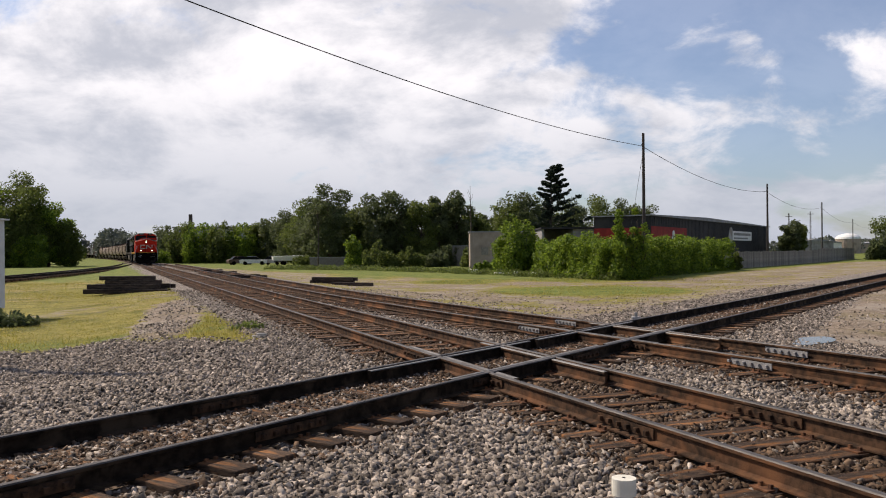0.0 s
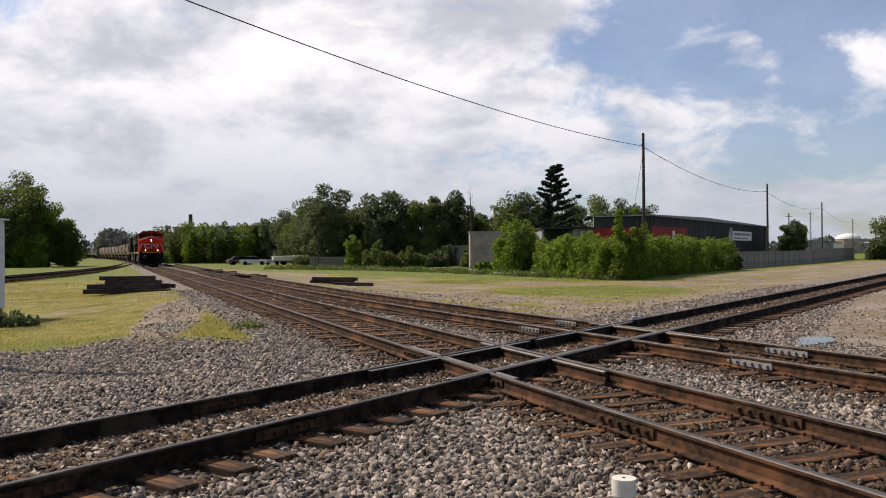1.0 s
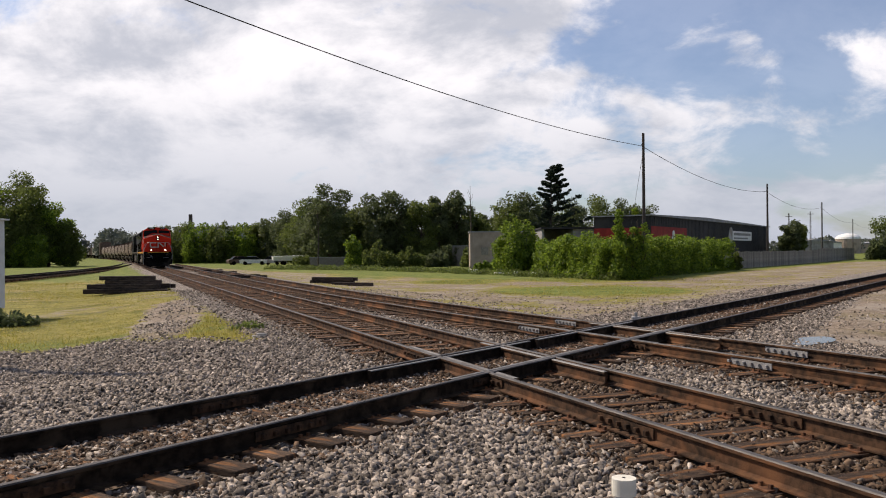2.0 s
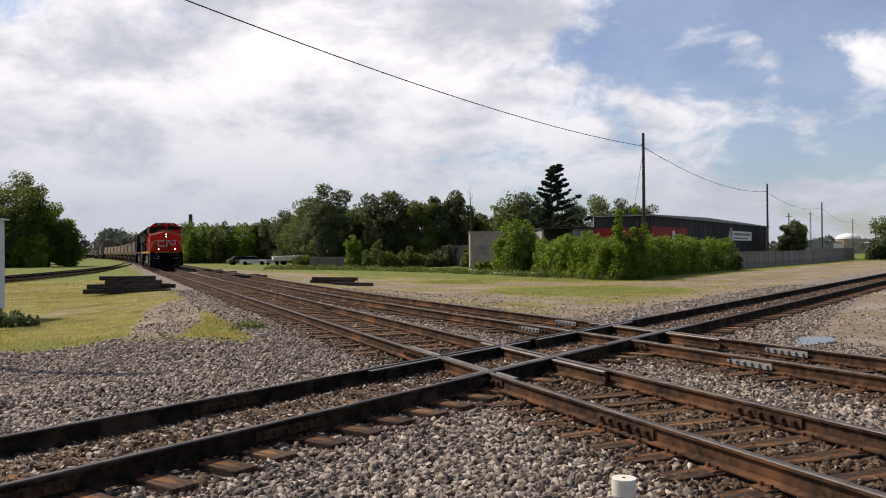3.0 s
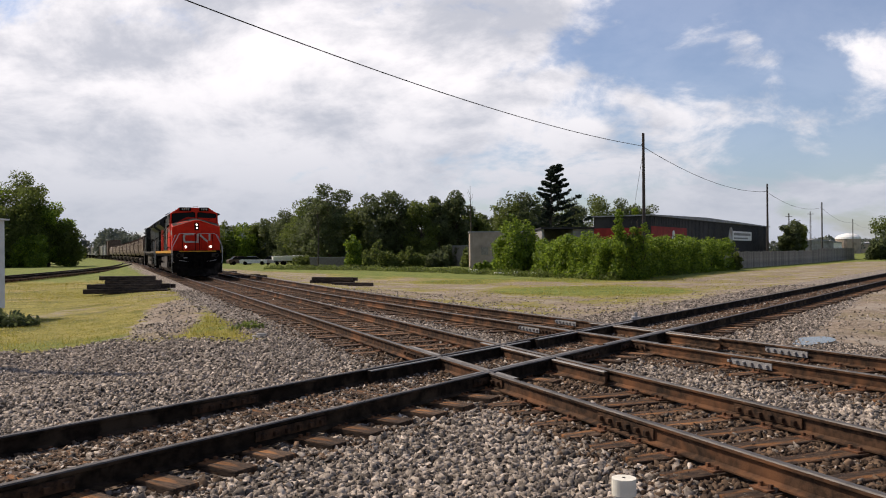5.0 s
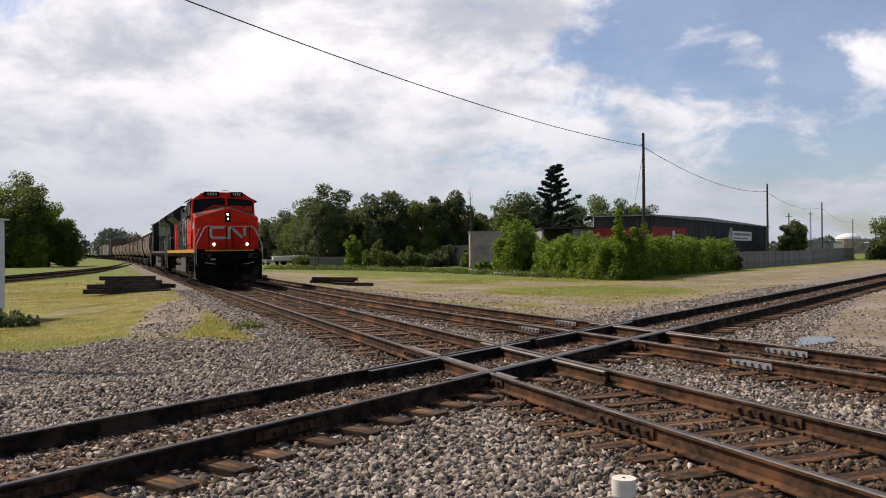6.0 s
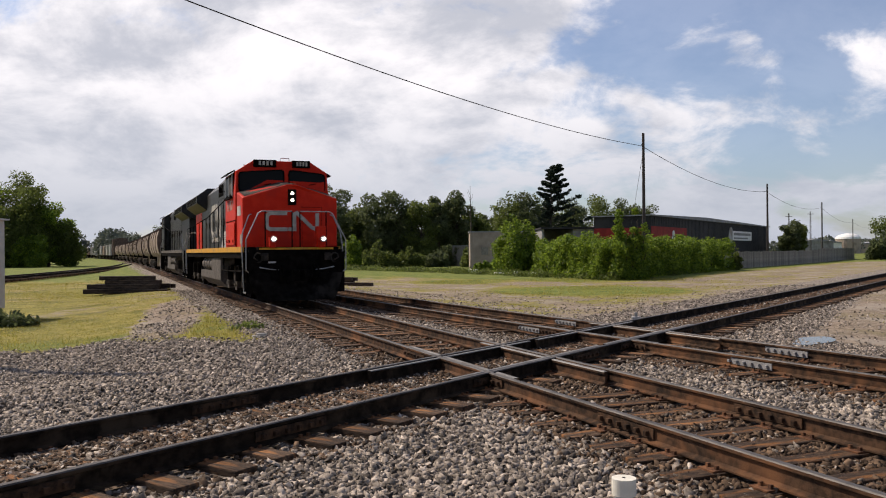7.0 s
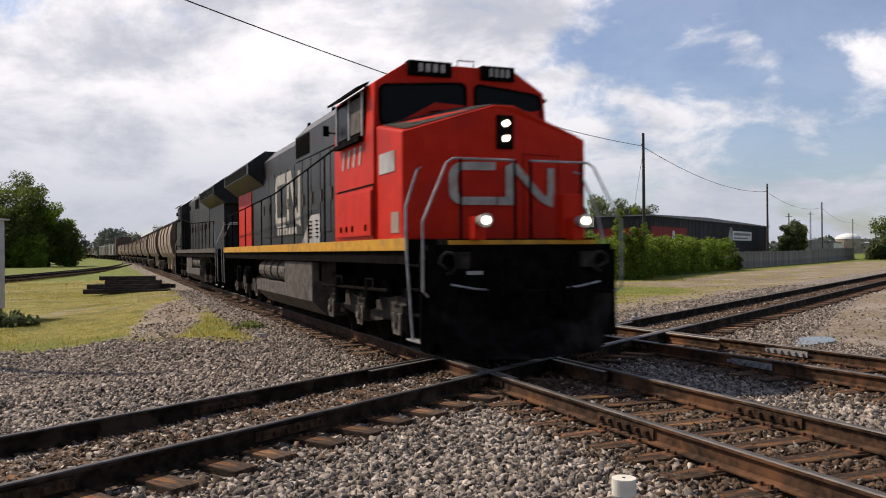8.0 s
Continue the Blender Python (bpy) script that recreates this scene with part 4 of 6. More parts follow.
        tube(bm, [(-0.30, s * 0.55, 1.02), (-0.28, s * 0.80, 1.04), (-0.28, s * 1.12, 1.10)], 0.016, 6)
        part("cut_lever", bm, M["steel"], lo)
        for k in range(3):
            y = s * (0.42 + 0.10 * k)
            bm = B()
            tube(bm, [(-0.38, y, 1.16), (-0.22, y, 1.10), (-0.16, y, 0.85), (-0.22, y - s * 0.08, 0.62)], 0.028, 7)
            part("air_hose", bm, M["under"], lo)
        bm = B()  # curled cable and its socket
        tube(bm, [(-0.38, s * 1.15, 1.30)] + [(-0.32, s * (1.15 + 0.12 * math.cos(radians(a))), 1.38 + 0.14 * math.sin(radians(a))) for a in range(0, 300, 40)], 0.025, 6)
        box(bm, -0.40, -0.28, s * 0.94 - 0.09, s * 0.94 + 0.09, 1.30, 1.52, bevel=0.02)
        part("cable_socket", bm, M["truck"], lo)
    bm = B()
    box(bm, -0.40, -0.395, -0.85, -0.62, 1.22, 1.27)
    part("label_bar", bm, M["boxgrey"], lo)

    # tank, air reservoirs, boxes
    bm = B()
    prism(bm, [(-1.42, 0.82), (-1.42, 0.54), (-1.10, 0.24), (1.10, 0.24), (1.42, 0.54), (1.42, 0.82)], -13.6, "x", -6.9)
    bevel_all(bm, 0.04)
    part("fuel_tank", bm, M["grime"], lo, "grimy grey fuel tank")
    for s in (-1, 1):
        bm = B()
        box(bm, -9.75, -6.95, s * 0.9, s * 1.415, 0.80, 1.34, bevel=0.03)
        part("tank_box", bm, M["grime"], lo)
        for x0, x1 in ((-13.4, -11.75), (-11.55, -9.9)):
            bm = B()
            tube(bm, [(x0, s * 1.13, 1.09), (x0 + 0.1, s * 1.13, 1.09), (x1 - 0.1, s * 1.13, 1.09), (x1, s * 1.13, 1.09)], 0.27, 18)
            res = part("air_reservoir", bm, M["grime"], lo, smooth=False)
            for q in (0.5,):
                bm = B()
                xx = x0 + (x1 - x0) * q
                tube(bm, [(xx - 0.03, s * 1.13, 1.09), (xx + 0.03, s * 1.13, 1.09)], 0.282, 18)
                part("strap", bm, M["under"], res)
        bm = B()
        tube(bm, [(-6.5, s * 1.35, 1.4), (-6.5, s * 1.35, 0.95), (-6.2, s * 1.35, 0.9), (-2.2, s * 1.35, 0.95)], 0.03, 6)
        part("pipe", bm, M["under"], lo)
        for x in (-3.3, -5.2, -15.8, -17.6):
            bm = B()
            tube(bm, [(x, s * 1.30, 0.62), (x + 0.05, s * 1.30, 1.10)], 0.10, 10)
            box(bm, x - 0.2, x + 0.25, s * 1.2, s * 1.32, 0.95, 1.12)
            part("brake_cylinder", bm, M["under"], lo)
        bm = B()  # sand pipe by the first wheel
        tube(bm, [(-1.15, s * 1.2, 1.3), (-1.2, s * 1.15, 0.9), (-1.35, s * 0.9, 0.25)], 0.03, 6)
        part("sand_pipe", bm, M["grime"], lo)
    wheels = []
    truck(lo, -4.05, (-1.95, 0, 1.95), "grimy six-wheel truck frame", wheels)
    truck(lo, -16.6, (-1.95, 0, 1.95), "grimy six-wheel truck frame", wheels)
    bm = B()
    box(bm, -19.5, -1.5, -0.5, 0.5, 0.9, 1.5)
    part("centre_sill", bm, M["under"], lo)
    return lo, wheels


def hopper_car():
    car = thing("hopper_car", "tan covered hopper car with rounded ribbed sides", "railway car", group="hopper cars of the train")
    L2 = 8.3
    bm = B()
    prof = [(-0.75, 3.66), (0.75, 3.66), (1.15, 3.56), (1.40, 3.28), (1.53, 2.75), (1.53, 2.1), (1.40, 1.55), (1.2, 1.25), (-1.2, 1.25), (-1.40, 1.55), (-1.53, 2.1), (-1.53, 2.75), (-1.40, 3.28), (-1.15, 3.56)]
    prism(bm, prof, -L2 + 1.1, "x", L2 - 1.1)
    for k in range(4):  # discharge bays
        c = -5.1 + 3.4 * k
        prism(bm, [(c - 1.5, 1.3), (c + 1.5, 1.3), (c + 0.4, 0.35), (c - 0.4, 0.35)], -0.9, "y", 0.9)
    part("body", bm, M["hopper"], car)
    # ribs coloured dark brown to carry the shade of the gaps between panels
    for k in range(5):
        x = -L2 + 1.15 + k * (2 * L2 - 2.3) / 4
        bm = B()
        p2 = [(a * 1.035, 1.3 + (b - 1.25) * 1.015) for a, b in prof]
        prism(bm, p2, x - 0.07, "x", x + 0.07)
        part("rib", bm, M["darkcar"], car)
    bm = B()
    box(bm, -L2, L2, -0.35, 0.35, 1.0, 1.3)
    for s in (-1, 1):
        box(bm, s * L2 - 0.08, s * L2 + 0.08, -1.4, 1.4, 1.0, 1.35)
        for y in (-1.3, 1.3):
            tube(bm, [(s * (L2 - 0.05), y, 1.3), (s * (L2 - 0.05), y, 3.2), (s * (L2 - 1.1), y * 0.9, 3.4)], 0.03, 6)
    part("underframe", bm, M["under"], car)
    bm = B()
    box(bm, -L2 + 0.4, L2 - 0.4, -0.45, 0.45, 3.70, 3.76)
    part("roof_walk", bm, M["darkcar"], car)
    for s in (-1, 1):
        bm = B()
        tube(bm, [(s * L2, 0, 0.85), (s * (L2 + 0.5), 0, 0.85)], 0.13, 8)
        part("coupler", bm, M["under"], car)
    wheels = []
    truck(car, 6.6, (-0.88, 0.88), "grimy four-wheel truck frame", wheels)
    truck(car, -6.6, (-0.88, 0.88), "grimy four-wheel truck frame", wheels)
    return car, wheels


def box_car(mat, label, h=4.3):
    car = thing("box_car", label, "railway car", group="box cars of the train")
    L2 = 8.0
    bm = B()
    prism(bm, [(-1.5, 1.1), (1.5, 1.1), (1.5, h - 0.25), (0, h), (-1.5, h - 0.25)], -L2, "x", L2)
    part("body", bm, mat, car)
    for s in (-1, 1):
        for k in range(13):
            if abs(k - 6) < 2:
                continue
            bm = B()
            x = -L2 + 0.3 + k * (2 * L2 - 0.6) / 12
            box(bm, x - 0.05, x + 0.05, s * 1.5, s * 1.56, 1.1, h - 0.3)
            part("side_rib", bm, mat, car)
        bm = B()
        box(bm, -1.5, 1.5, s * 1.5, s * 1.6, 1.2, h - 0.4)
        part("sliding_door", bm, mat, car)
    bm = B()
    box(bm, -L2 - 0.5, L2 + 0.5, -0.3, 0.3, 0.8, 1.12)
    part("underframe", bm, M["under"], car)
    wheels = []
    truck(car, 6.0, (-0.88, 0.88), "grimy four-wheel truck frame", wheels)
    truck(car, -6.0, (-0.88, 0.88), "grimy four-wheel truck frame", wheels)
    return car, wheels


def copy_car(ob):
    c = copy_thing(ob, Matrix.Identity(4))
    ws = [(o, o.location.x) for o in c.children if o.name.startswith("wheelset")]
    return c, ws


def build_train():
    lead, ws = locomotive("locomotive", "red and black diesel locomotive with lit headlights", True)
    MOVING.append((lead, 0.0, ws))  # a negative place: turned end for end
    second, ws = locomotive("locomotive", "black trailing diesel locomotive, cab to the rear", False)
    MOVING.append((second, -(21.9 + 20.7), ws))
    s = 43.7
    hop, hws = hopper_car()
    MOVING.append((hop, s + 8.8, hws))
    s += 17.6
    for k in range(8):
        c, w = copy_car(hop)
        MOVING.append((c, s + 8.8, w))
        s += 17.6
    dark, w = box_car(M["darkcar"], "tall dark brown box car behind the hopper cars", 5.6)
    MOVING.append((dark, s + 8.6, w))
    s += 17.2
    kinds = []
    for mat, label, h in (("boxgrey", "weathered grey box car", 4.2), ("white", "dirty white box car", 4.4), ("hopper", "faded tan box car", 4.2)):
        kinds.append(box_car(M[mat], label, h))
    for k in range(13):
        c, w = kinds[k] if k < 3 else copy_car(kinds[(0, 1, 2, 0, 1)[k % 5]][0])
        MOVING.append((c, s + 8.6, w))
        s += 17.2


build_train()


# ---- vegetation ----
def leaf_cloud(rng, centres, n, size, flat=0.8):
    """Verts and quads of n small bent leaf clumps spread over ellipsoid shells (centre, radii)."""
    vol = np.array([r[0] * r[1] * r[2] for c, r in centres]) ** (2 / 3)
    pick = rng.choice(len(centres), n, p=vol / vol.sum())
    C = np.array([c for c, r in centres])[pick]
    R = np.array([r for c, r in centres])[pick]
    d = rng.normal(size=(n, 3))
    d /= np.linalg.norm(d, axis=1)[:, None]
    rad = np.where(rng.uniform(size=n) < 0.08, rng.uniform(1.0, 1.22, n), rng.uniform(0.40, 1.06, n) ** 0.7)
    P = C + d * R * rad[:, None]
    a = rng.normal(size=(n, 3)) * 0.75 + d * np.array([0.5, 0.5, 0.2])
    a[:, 2] *= flat
    a /= np.linalg.norm(a, axis=1)[:, None]
    b = np.cross(a, rng.normal(size=(n, 3)))
    b /= np.linalg.norm(b, axis=1)[:, None]
    s = size * rng.uniform(0.55, 1.35, n)[:, None]
    c = np.cross(a, b)
    V = np.stack([P - a * s, P + b * s * 0.5 + c * s * 0.18, P + a * s, P - b * s * 0.5 + c * s * 0.18], 1).reshape(-1, 3)
    F = np.arange(4 * n).reshape(n, 4)
    return V, F


def tree(x, y, height, spread, mat, seed, label, name="tree", trunk=0.28, leaves=9000, size=0.30, low=0.18, blobs=14, z=-0.35, category="tree", group="trees"):
    rng = np.random.default_rng(seed)
    tr = thing(name, label, category, Matrix.Translation((x, y, z)), group)
    bm = B()
    lean = rng.normal(size=2) * 0.04 * height
    top = (lean[0], lean[1], height * 0.8)
    tube(bm, [(0, 0, -0.2), (lean[0] * 0.2, lean[1] * 0.2, height * 0.3), (lean[0] * 0.6, lean[1] * 0.6, height * 0.55), top], trunk, 7, trunk * 0.15)
    centres = []
    # limbs, each with a spray of leaf clumps of mixed size round its end
    for k in range(blobs):
        f = (k + 0.5) / blobs
        zc = height * (low + (0.90 - low) * f)
        prof = math.sin(math.pi * (0.20 + 0.70 * f)) ** 0.7
        ang = k * 2.4 + rng.uniform(-0.5, 0.5)
        rr = spread * prof * rng.uniform(0.30, 0.78)
        c = np.array([math.cos(ang) * rr + lean[0] * f, math.sin(ang) * rr + lean[1] * f, zc])
        tube(bm, [(lean[0] * f, lean[1] * f, max(zc - height * 0.15, 0.3)), tuple(c * 0.5 + np.array([0, 0, zc * 0.5 - 0.05 * height])), tuple(c)], trunk * 0.35, 5, 0.03)
        for _ in range(3):
            q = spread * rng.uniform(0.20, 0.46) * (0.7 + 0.3 * prof)
            p = c + rng.normal(size=3) * spread * np.array([0.17, 0.17, 0.15])
            p[2] = min(max(p[2], q * 0.5), height - q * 0.55)
            centres.append((p, np.array([q, q, q * rng.uniform(0.6, 0.95)])))
    part("trunk", bm, M["bark"], tr)
    V, F = leaf_cloud(rng, centres, leaves, size)
    crown = raw_mesh("crown", V, F, M[mat], tr)
    crown["label"] = "uneven leafy crown"
    return tr


def bush(x, y, height, rx, ry, mat, seed, label, leaves=6000, size=0.16, name="bush", z=-0.35, group="bushes", turn=0.0, blobs=10):
    """A leafy mass on the ground: stems and a clumpy crown."""
    rng = np.random.default_rng(seed)
    b = thing(name, label, "bush", Matrix.Translation((x, y, z)) @ Matrix.Rotation(turn, 4, "Z"), group)
    centres = []
    bm = B()
    for k in range(blobs):
        a = rng.uniform(0, 6.28)
        q = math.sqrt(rng.uniform(0, 1)) * 0.85
        hz = height * (1 - 0.55 * q * q) * rng.uniform(0.72, 1.0)
        p = np.array([math.cos(a) * q * rx, math.sin(a) * q * ry, 0.0])
        tube(bm, [(p[0] * 0.5, p[1] * 0.5, -0.1), (p[0] * 0.8, p[1] * 0.8, hz * 0.4), (p[0], p[1], hz * 0.85)], 0.05, 5, 0.012)
        m = 0.5 * (rx + ry)
        for g in range(5):  # clumps up each stem, smaller towards its tip
            w = (g + rng.uniform(0.3, 0.9)) / 5
            rad = m * rng.uniform(0.20, 0.38) * (1.1 - 0.55 * w)
            c = p * (0.75 + 0.25 * w) + rng.normal(size=3) * m * 0.09
            c[2] = max(hz * w, rad * 0.6)
            centres.append((c, np.array([rad, rad, rad * rng.uniform(0.75, 1.3)])))
    part("stem", bm, M["bark"], b)
    V, F = leaf_cloud(rng, centres, leaves, size, 0.9)
    V[:, 2] = np.maximum(V[:, 2], 0.02)
    raw_mesh("foliage", V, F, M[mat], b)
    return b


def hedge(name, pts, height, width, mat, seed, label, density=260, size=0.14):
    """Vines grown over a fence line: a lumpy bank of leaves along the points."""
    rng = np.random.default_rng(seed)
    h = thing(name, label, "hedge")
    centres = []
    pts = [np.array(p, dtype=float) for p in pts]
    length = 0.0
    for a, b in zip(pts, pts[1:]):
        n = max(2, int(np.linalg.norm(b - a) / 0.8))
        length += np.linalg.norm(b - a)
        for k in range(n + 1):
            p = a + (b - a) * k / n
            top = height * (0.92 + 0.10 * math.sin(0.9 * (p[0] + p[1])) + rng.uniform(-0.07, 0.09))
            for z in (0.12, 0.34, 0.58, 0.82, 0.95):  # clumps of vine hanging over one another, bulging at mid height
                bulge = width * 0.5 * (0.85 + 0.35 * math.sin(3.0 * z)) * rng.uniform(0.55, 1.0)
                for side in (-1, 1):
                    rad = rng.uniform(0.26, 0.62)
                    c = np.array([p[0] + 0.78 * side * bulge * 0.7 + rng.normal() * 0.22, p[1] - 0.62 * side * bulge * 0.7 + rng.normal() * 0.22, -0.35 + top * z])
                    centres.append((c, np.array([rad, rad, rad * rng.uniform(0.6, 1.25)])))
    V, F = leaf_cloud(rng, centres, int(length * density), size, 0.9)
    V[:, 2] = np.maximum(V[:, 2], -0.34)
    raw_mesh("foliage", V, F, M[mat], h)
    bm = B()
    for a, b in zip(pts, pts[1:]):
        n = max(2, int(np.linalg.norm(b - a) / 2.0))
        for k in range(n):
            p = a + (b - a) * (k + 0.5) / n
            tube(bm, [(p[0], p[1], -0.5), (p[0] + rng.normal() * 0.1, p[1], height * 0.35), (p[0] + rng.normal() * 0.3, p[1], height * 0.6)], 0.06, 5, 0.02)
    part("stem", bm, M["bark"], h)
    return h


def pine(x, y, height, seed):
    rng = np.random.default_rng(seed)
    t = thing("pine_tree", "tall dark pine tree with uneven windswept branches", "tree", Matrix.Translation((x, y, -0.35)))
    bm = B()
    tube(bm, [(0, 0, -0.2), (0.1, 0, height * 0.5), (0.35, 0, height)], 0.26, 8, 0.03)
    centres = []
    for k in range(46):
        f = 0.30 + 0.69 * k / 45
        a = k * 2.4 + rng.uniform(-0.6, 0.6)
        ln = (1.06 - f) * 5.6 * rng.uniform(0.4, 1.15) + 0.3
        ln *= 1.0 + 0.35 * math.cos(a)  # longer on the lee side
        base = np.array([0.35 * f, 0, height * f])
        tip = base + np.array([math.cos(a) * ln, math.sin(a) * ln * 0.8, ln * rng.uniform(0.12, 0.5)])
        mid = (base + tip) / 2 - np.array([0, 0, 0.10 * ln])
        tube(bm, [tuple(base), tuple(mid), tuple(tip)], 0.05, 5, 0.012)
        for q in (0.35, 0.5, 0.65, 0.8, 0.93, 1.02):
            c = base * (1 - q) ** 2 + 2 * mid * q * (1 - q) + tip * q * q + np.array([0, 0, 0.06])
            w = rng.uniform(0.12, 0.34) * (1.25 - 0.5 * q)
            centres.append((c, np.array([w * 1.5, w * 1.3, w * 0.8])))
    part("trunk", bm, M["bark"], t)
    V, F = leaf_cloud(rng, centres, 17000, 0.15, 0.7)
    raw_mesh("crown", V, F, M["needle"], t)


def bare_tree(x, y, height, seed):
    rng = np.random.default_rng(seed)
    t = thing("dead_tree", "thin bare grey tree without leaves", "tree", Matrix.Translation((x, y, -0.35)))
    bm = B()
    tube(bm, [(0, 0, -0.2), (0.1, 0, height * 0.5), (0.0, 0, height)], 0.14, 6, 0.02)
    for k in range(14):
        f = rng.uniform(0.45, 0.95)
        a = rng.uniform(0, 6.28)
        ln = (1.1 - f) * 2.4
        b = np.array([0, 0, height * f])
        tube(bm, [tuple(b), tuple(b + np.array([math.cos(a) * ln * 0.5, math.sin(a) * ln * 0.5, ln * 0.6])), tuple(b + np.array([math.cos(a) * ln * 0.7, math.sin(a) * ln * 0.7, ln * 1.4]))], 0.03, 4, 0.006)
    part("trunk", bm, M["bark"], t)


def build_vegetation():
    # woodland edge on the left, beyond the connecting track
    spec = ((-77, 138, 15.2, 5.5), (-72.0, 140, 16.4, 5.2), (-82, 142, 15.0, 5.0), (-69.0, 139, 13.6, 4.2), (-66.2, 140, 10.6, 3.4), (-63.6, 141, 7.4, 2.6), (-79, 136, 10, 4.5), (-70, 135, 10, 4.5), (-72, 132, 6.5, 3.6), (-78, 131, 6.0, 4.0), (-66.5, 134, 5.2, 2.8), (-90, 140, 13, 6))
    for i, (x, y, h, r) in enumerate(spec):
        tree(x, y, h, r, "leaf_bright" if i % 2 == 0 else "leaf_mid", 10 + i, "broad leafy deciduous tree at the woodland edge", low=0.06, leaves=14000, size=0.20, blobs=22)
    # row of trees behind the field
    spec = ((-37.0, 168, 8.2, 3.6), (-33.0, 166, 9.4, 3.8), (-28.6, 158, 10.3, 4.2), (-24.2, 147, 11.0, 4.0), (-18.6, 122, 10.2, 3.4), (-16.0, 118, 11.8, 3.2), (-12.9, 122, 9.4, 3.2), (-9.4, 121, 10.6, 3.6), (-6.0, 121, 10.6, 3.4),
            (-3.2, 119, 9.2, 3.0), (-0.6, 122, 10.6, 2.8), (2.2, 124, 11.0, 2.8), (4.6, 128, 8.2, 2.6), (6.6, 140, 7.0, 3.0), (8.2, 142, 8.4, 2.4), (10.4, 138, 10.8, 3.8), (14.0, 136, 11.4, 4.0), (24.2, 150, 10.8, 4.4), (30.4, 160, 12.4, 4.4),
            (35.5, 163, 12.0, 3.8), (40, 166, 11.4, 3.6), (20, 152, 10.4, 4.4), (17, 140, 10.2, 4.0), (-14, 132, 9.0, 4.5), (-6.5, 134, 8.5, 4.5), (1.0, 138, 8.5, 4.5), (-22, 144, 8.5, 4.5))
    for i, (x, y, h, r) in enumerate(spec):
        tree(x, y, h, r, "leaf_dark" if i % 3 else "leaf_mid", 40 + i, "dark green deciduous tree behind the field", low=0.06, leaves=9500, size=0.20, blobs=18, trunk=0.22)
    bare_tree(3.9, 118, 11.2, 3)
    bare_tree(-16.5, 110, 7.5, 4)
    pine(13.2, 103, 12.2, 8)
    for i, (x, y, h, r) in enumerate(((53.0, 128, 6.2, 2.2), (56.0, 132, 5.8, 2.2), (61, 146, 5.0, 2.0), (79, 146, 7.6, 4.2), (76, 140, 4.6, 3.2), (84, 142, 9.0, 4.0), (72.5, 138, 3.2, 2.2))):
        tree(x, y, h, r, "leaf_mid" if i % 2 else "leaf_dark", 80 + i, "small leafy tree beside the yard fence", low=0.08, leaves=5000, size=0.22, trunk=0.14)
    # bushes of the field's far edge
    for i, (x, y, h, rx, ry, mat) in enumerate(((-52.5, 168, 9.4, 4.0, 3.0, "leaf_mid"), (-48, 166, 9.8, 4.2, 3.0, "leaf_bright"), (-43.8, 164, 9.6, 4.0, 3.0, "leaf_mid"), (-39.6, 164, 9.0, 3.4, 3.0, "leaf_bright"), (-58, 175, 9.5, 4.0, 3.0, "leaf_dark"), (-54, 160, 3.0, 3.0, 2.0, "leaf_bright"),
                                                (-19, 114, 2.0, 1.8, 1.2, "leaf_mid"), (-11.6, 108, 4.6, 1.7, 1.5, "leaf_bright"), (-8.6, 109, 3.9, 1.8, 1.5, "leaf_mid"), (-8, 106, 2.6, 2.6, 1.4, "leaf_mid"), (-4.5, 106, 2.7, 2.4, 1.4, "leaf_mid"),
                                                (-1.0, 108, 2.2, 2.0, 1.4, "leaf_dark"), (0.8, 112, 3.6, 1.8, 1.4, "leaf_dark"), (3.4, 106, 2.8, 1.8, 1.2, "leaf_mid"), (4.5, 88, 0.9, 1.4, 0.7, "leaf_bright"))):
        bush(x, y, h, rx, ry, mat, 120 + i, "green leafy bush at the edge of the field", 10000 if h > 7 else 5000, 0.22 if h > 7 else 0.15, blobs=22 if h > 7 else 12)
    bush(6.9, 79.0, 5.9, 2.35, 2.2, "leaf_bright", 150, "tall bright green shrub beside the shed", 22000, 0.12, blobs=30)
    bush(12.9, 57.4, 5.6, 1.5, 1.2, "leaf_bright", 151, "narrow bright green shrub growing up the pole", 8000, 0.11, blobs=14)
    bush(28.2, 80.5, 2.2, 0.8, 0.7, "leaf_mid", 152, "small green shrub against the fence", 2500, 0.12)
    # a dark clump stands in for the cabinet's cast shadow, with some brush
    bush(-12.6, 24.4, 0.35, 0.9, 0.6, "leaf_dark", 170, "low dark weed clump standing in for the shadow beside the cabinet", 1500, 0.08)
    bush(-5.0, 19.4, 0.28, 1.0, 0.6, "leaf_mid", 172, "low tuft of weeds in the grass", 1500, 0.07)
    hedge("vine_hedge", [(8.8, 71.0), (9.6, 63.5), (11.4, 57.0), (14.5, 61.5), (20, 70.5), (26.8, 80.5)], 2.75, 2.3, "leaf_bright", 160, "vine-covered fence overgrown with bright green leaves", 2400, 0.10)
    # rank weeds along the foot of the bushes and the hedge
    rng = np.random.default_rng(77)
    centres = []
    for k in range(420):
        x = rng.uniform(-22, 24)
        edge = float(np.interp(x, (-24, -9.4, 1, 8.5, 11.4, 24.6), (103, 92, 76, 60, 55.6, 75.5))) + abs(rng.normal()) * 3.0
        w = rng.uniform(0.12, 0.42)
        centres.append((np.array([x, edge, -0.33 + w * 0.4]), np.array([w * 1.6, w * 1.4, w])))
    V, F = leaf_cloud(rng, centres, 26000, 0.085, 1.2)
    V[:, 2] = np.maximum(V[:, 2], -0.35)
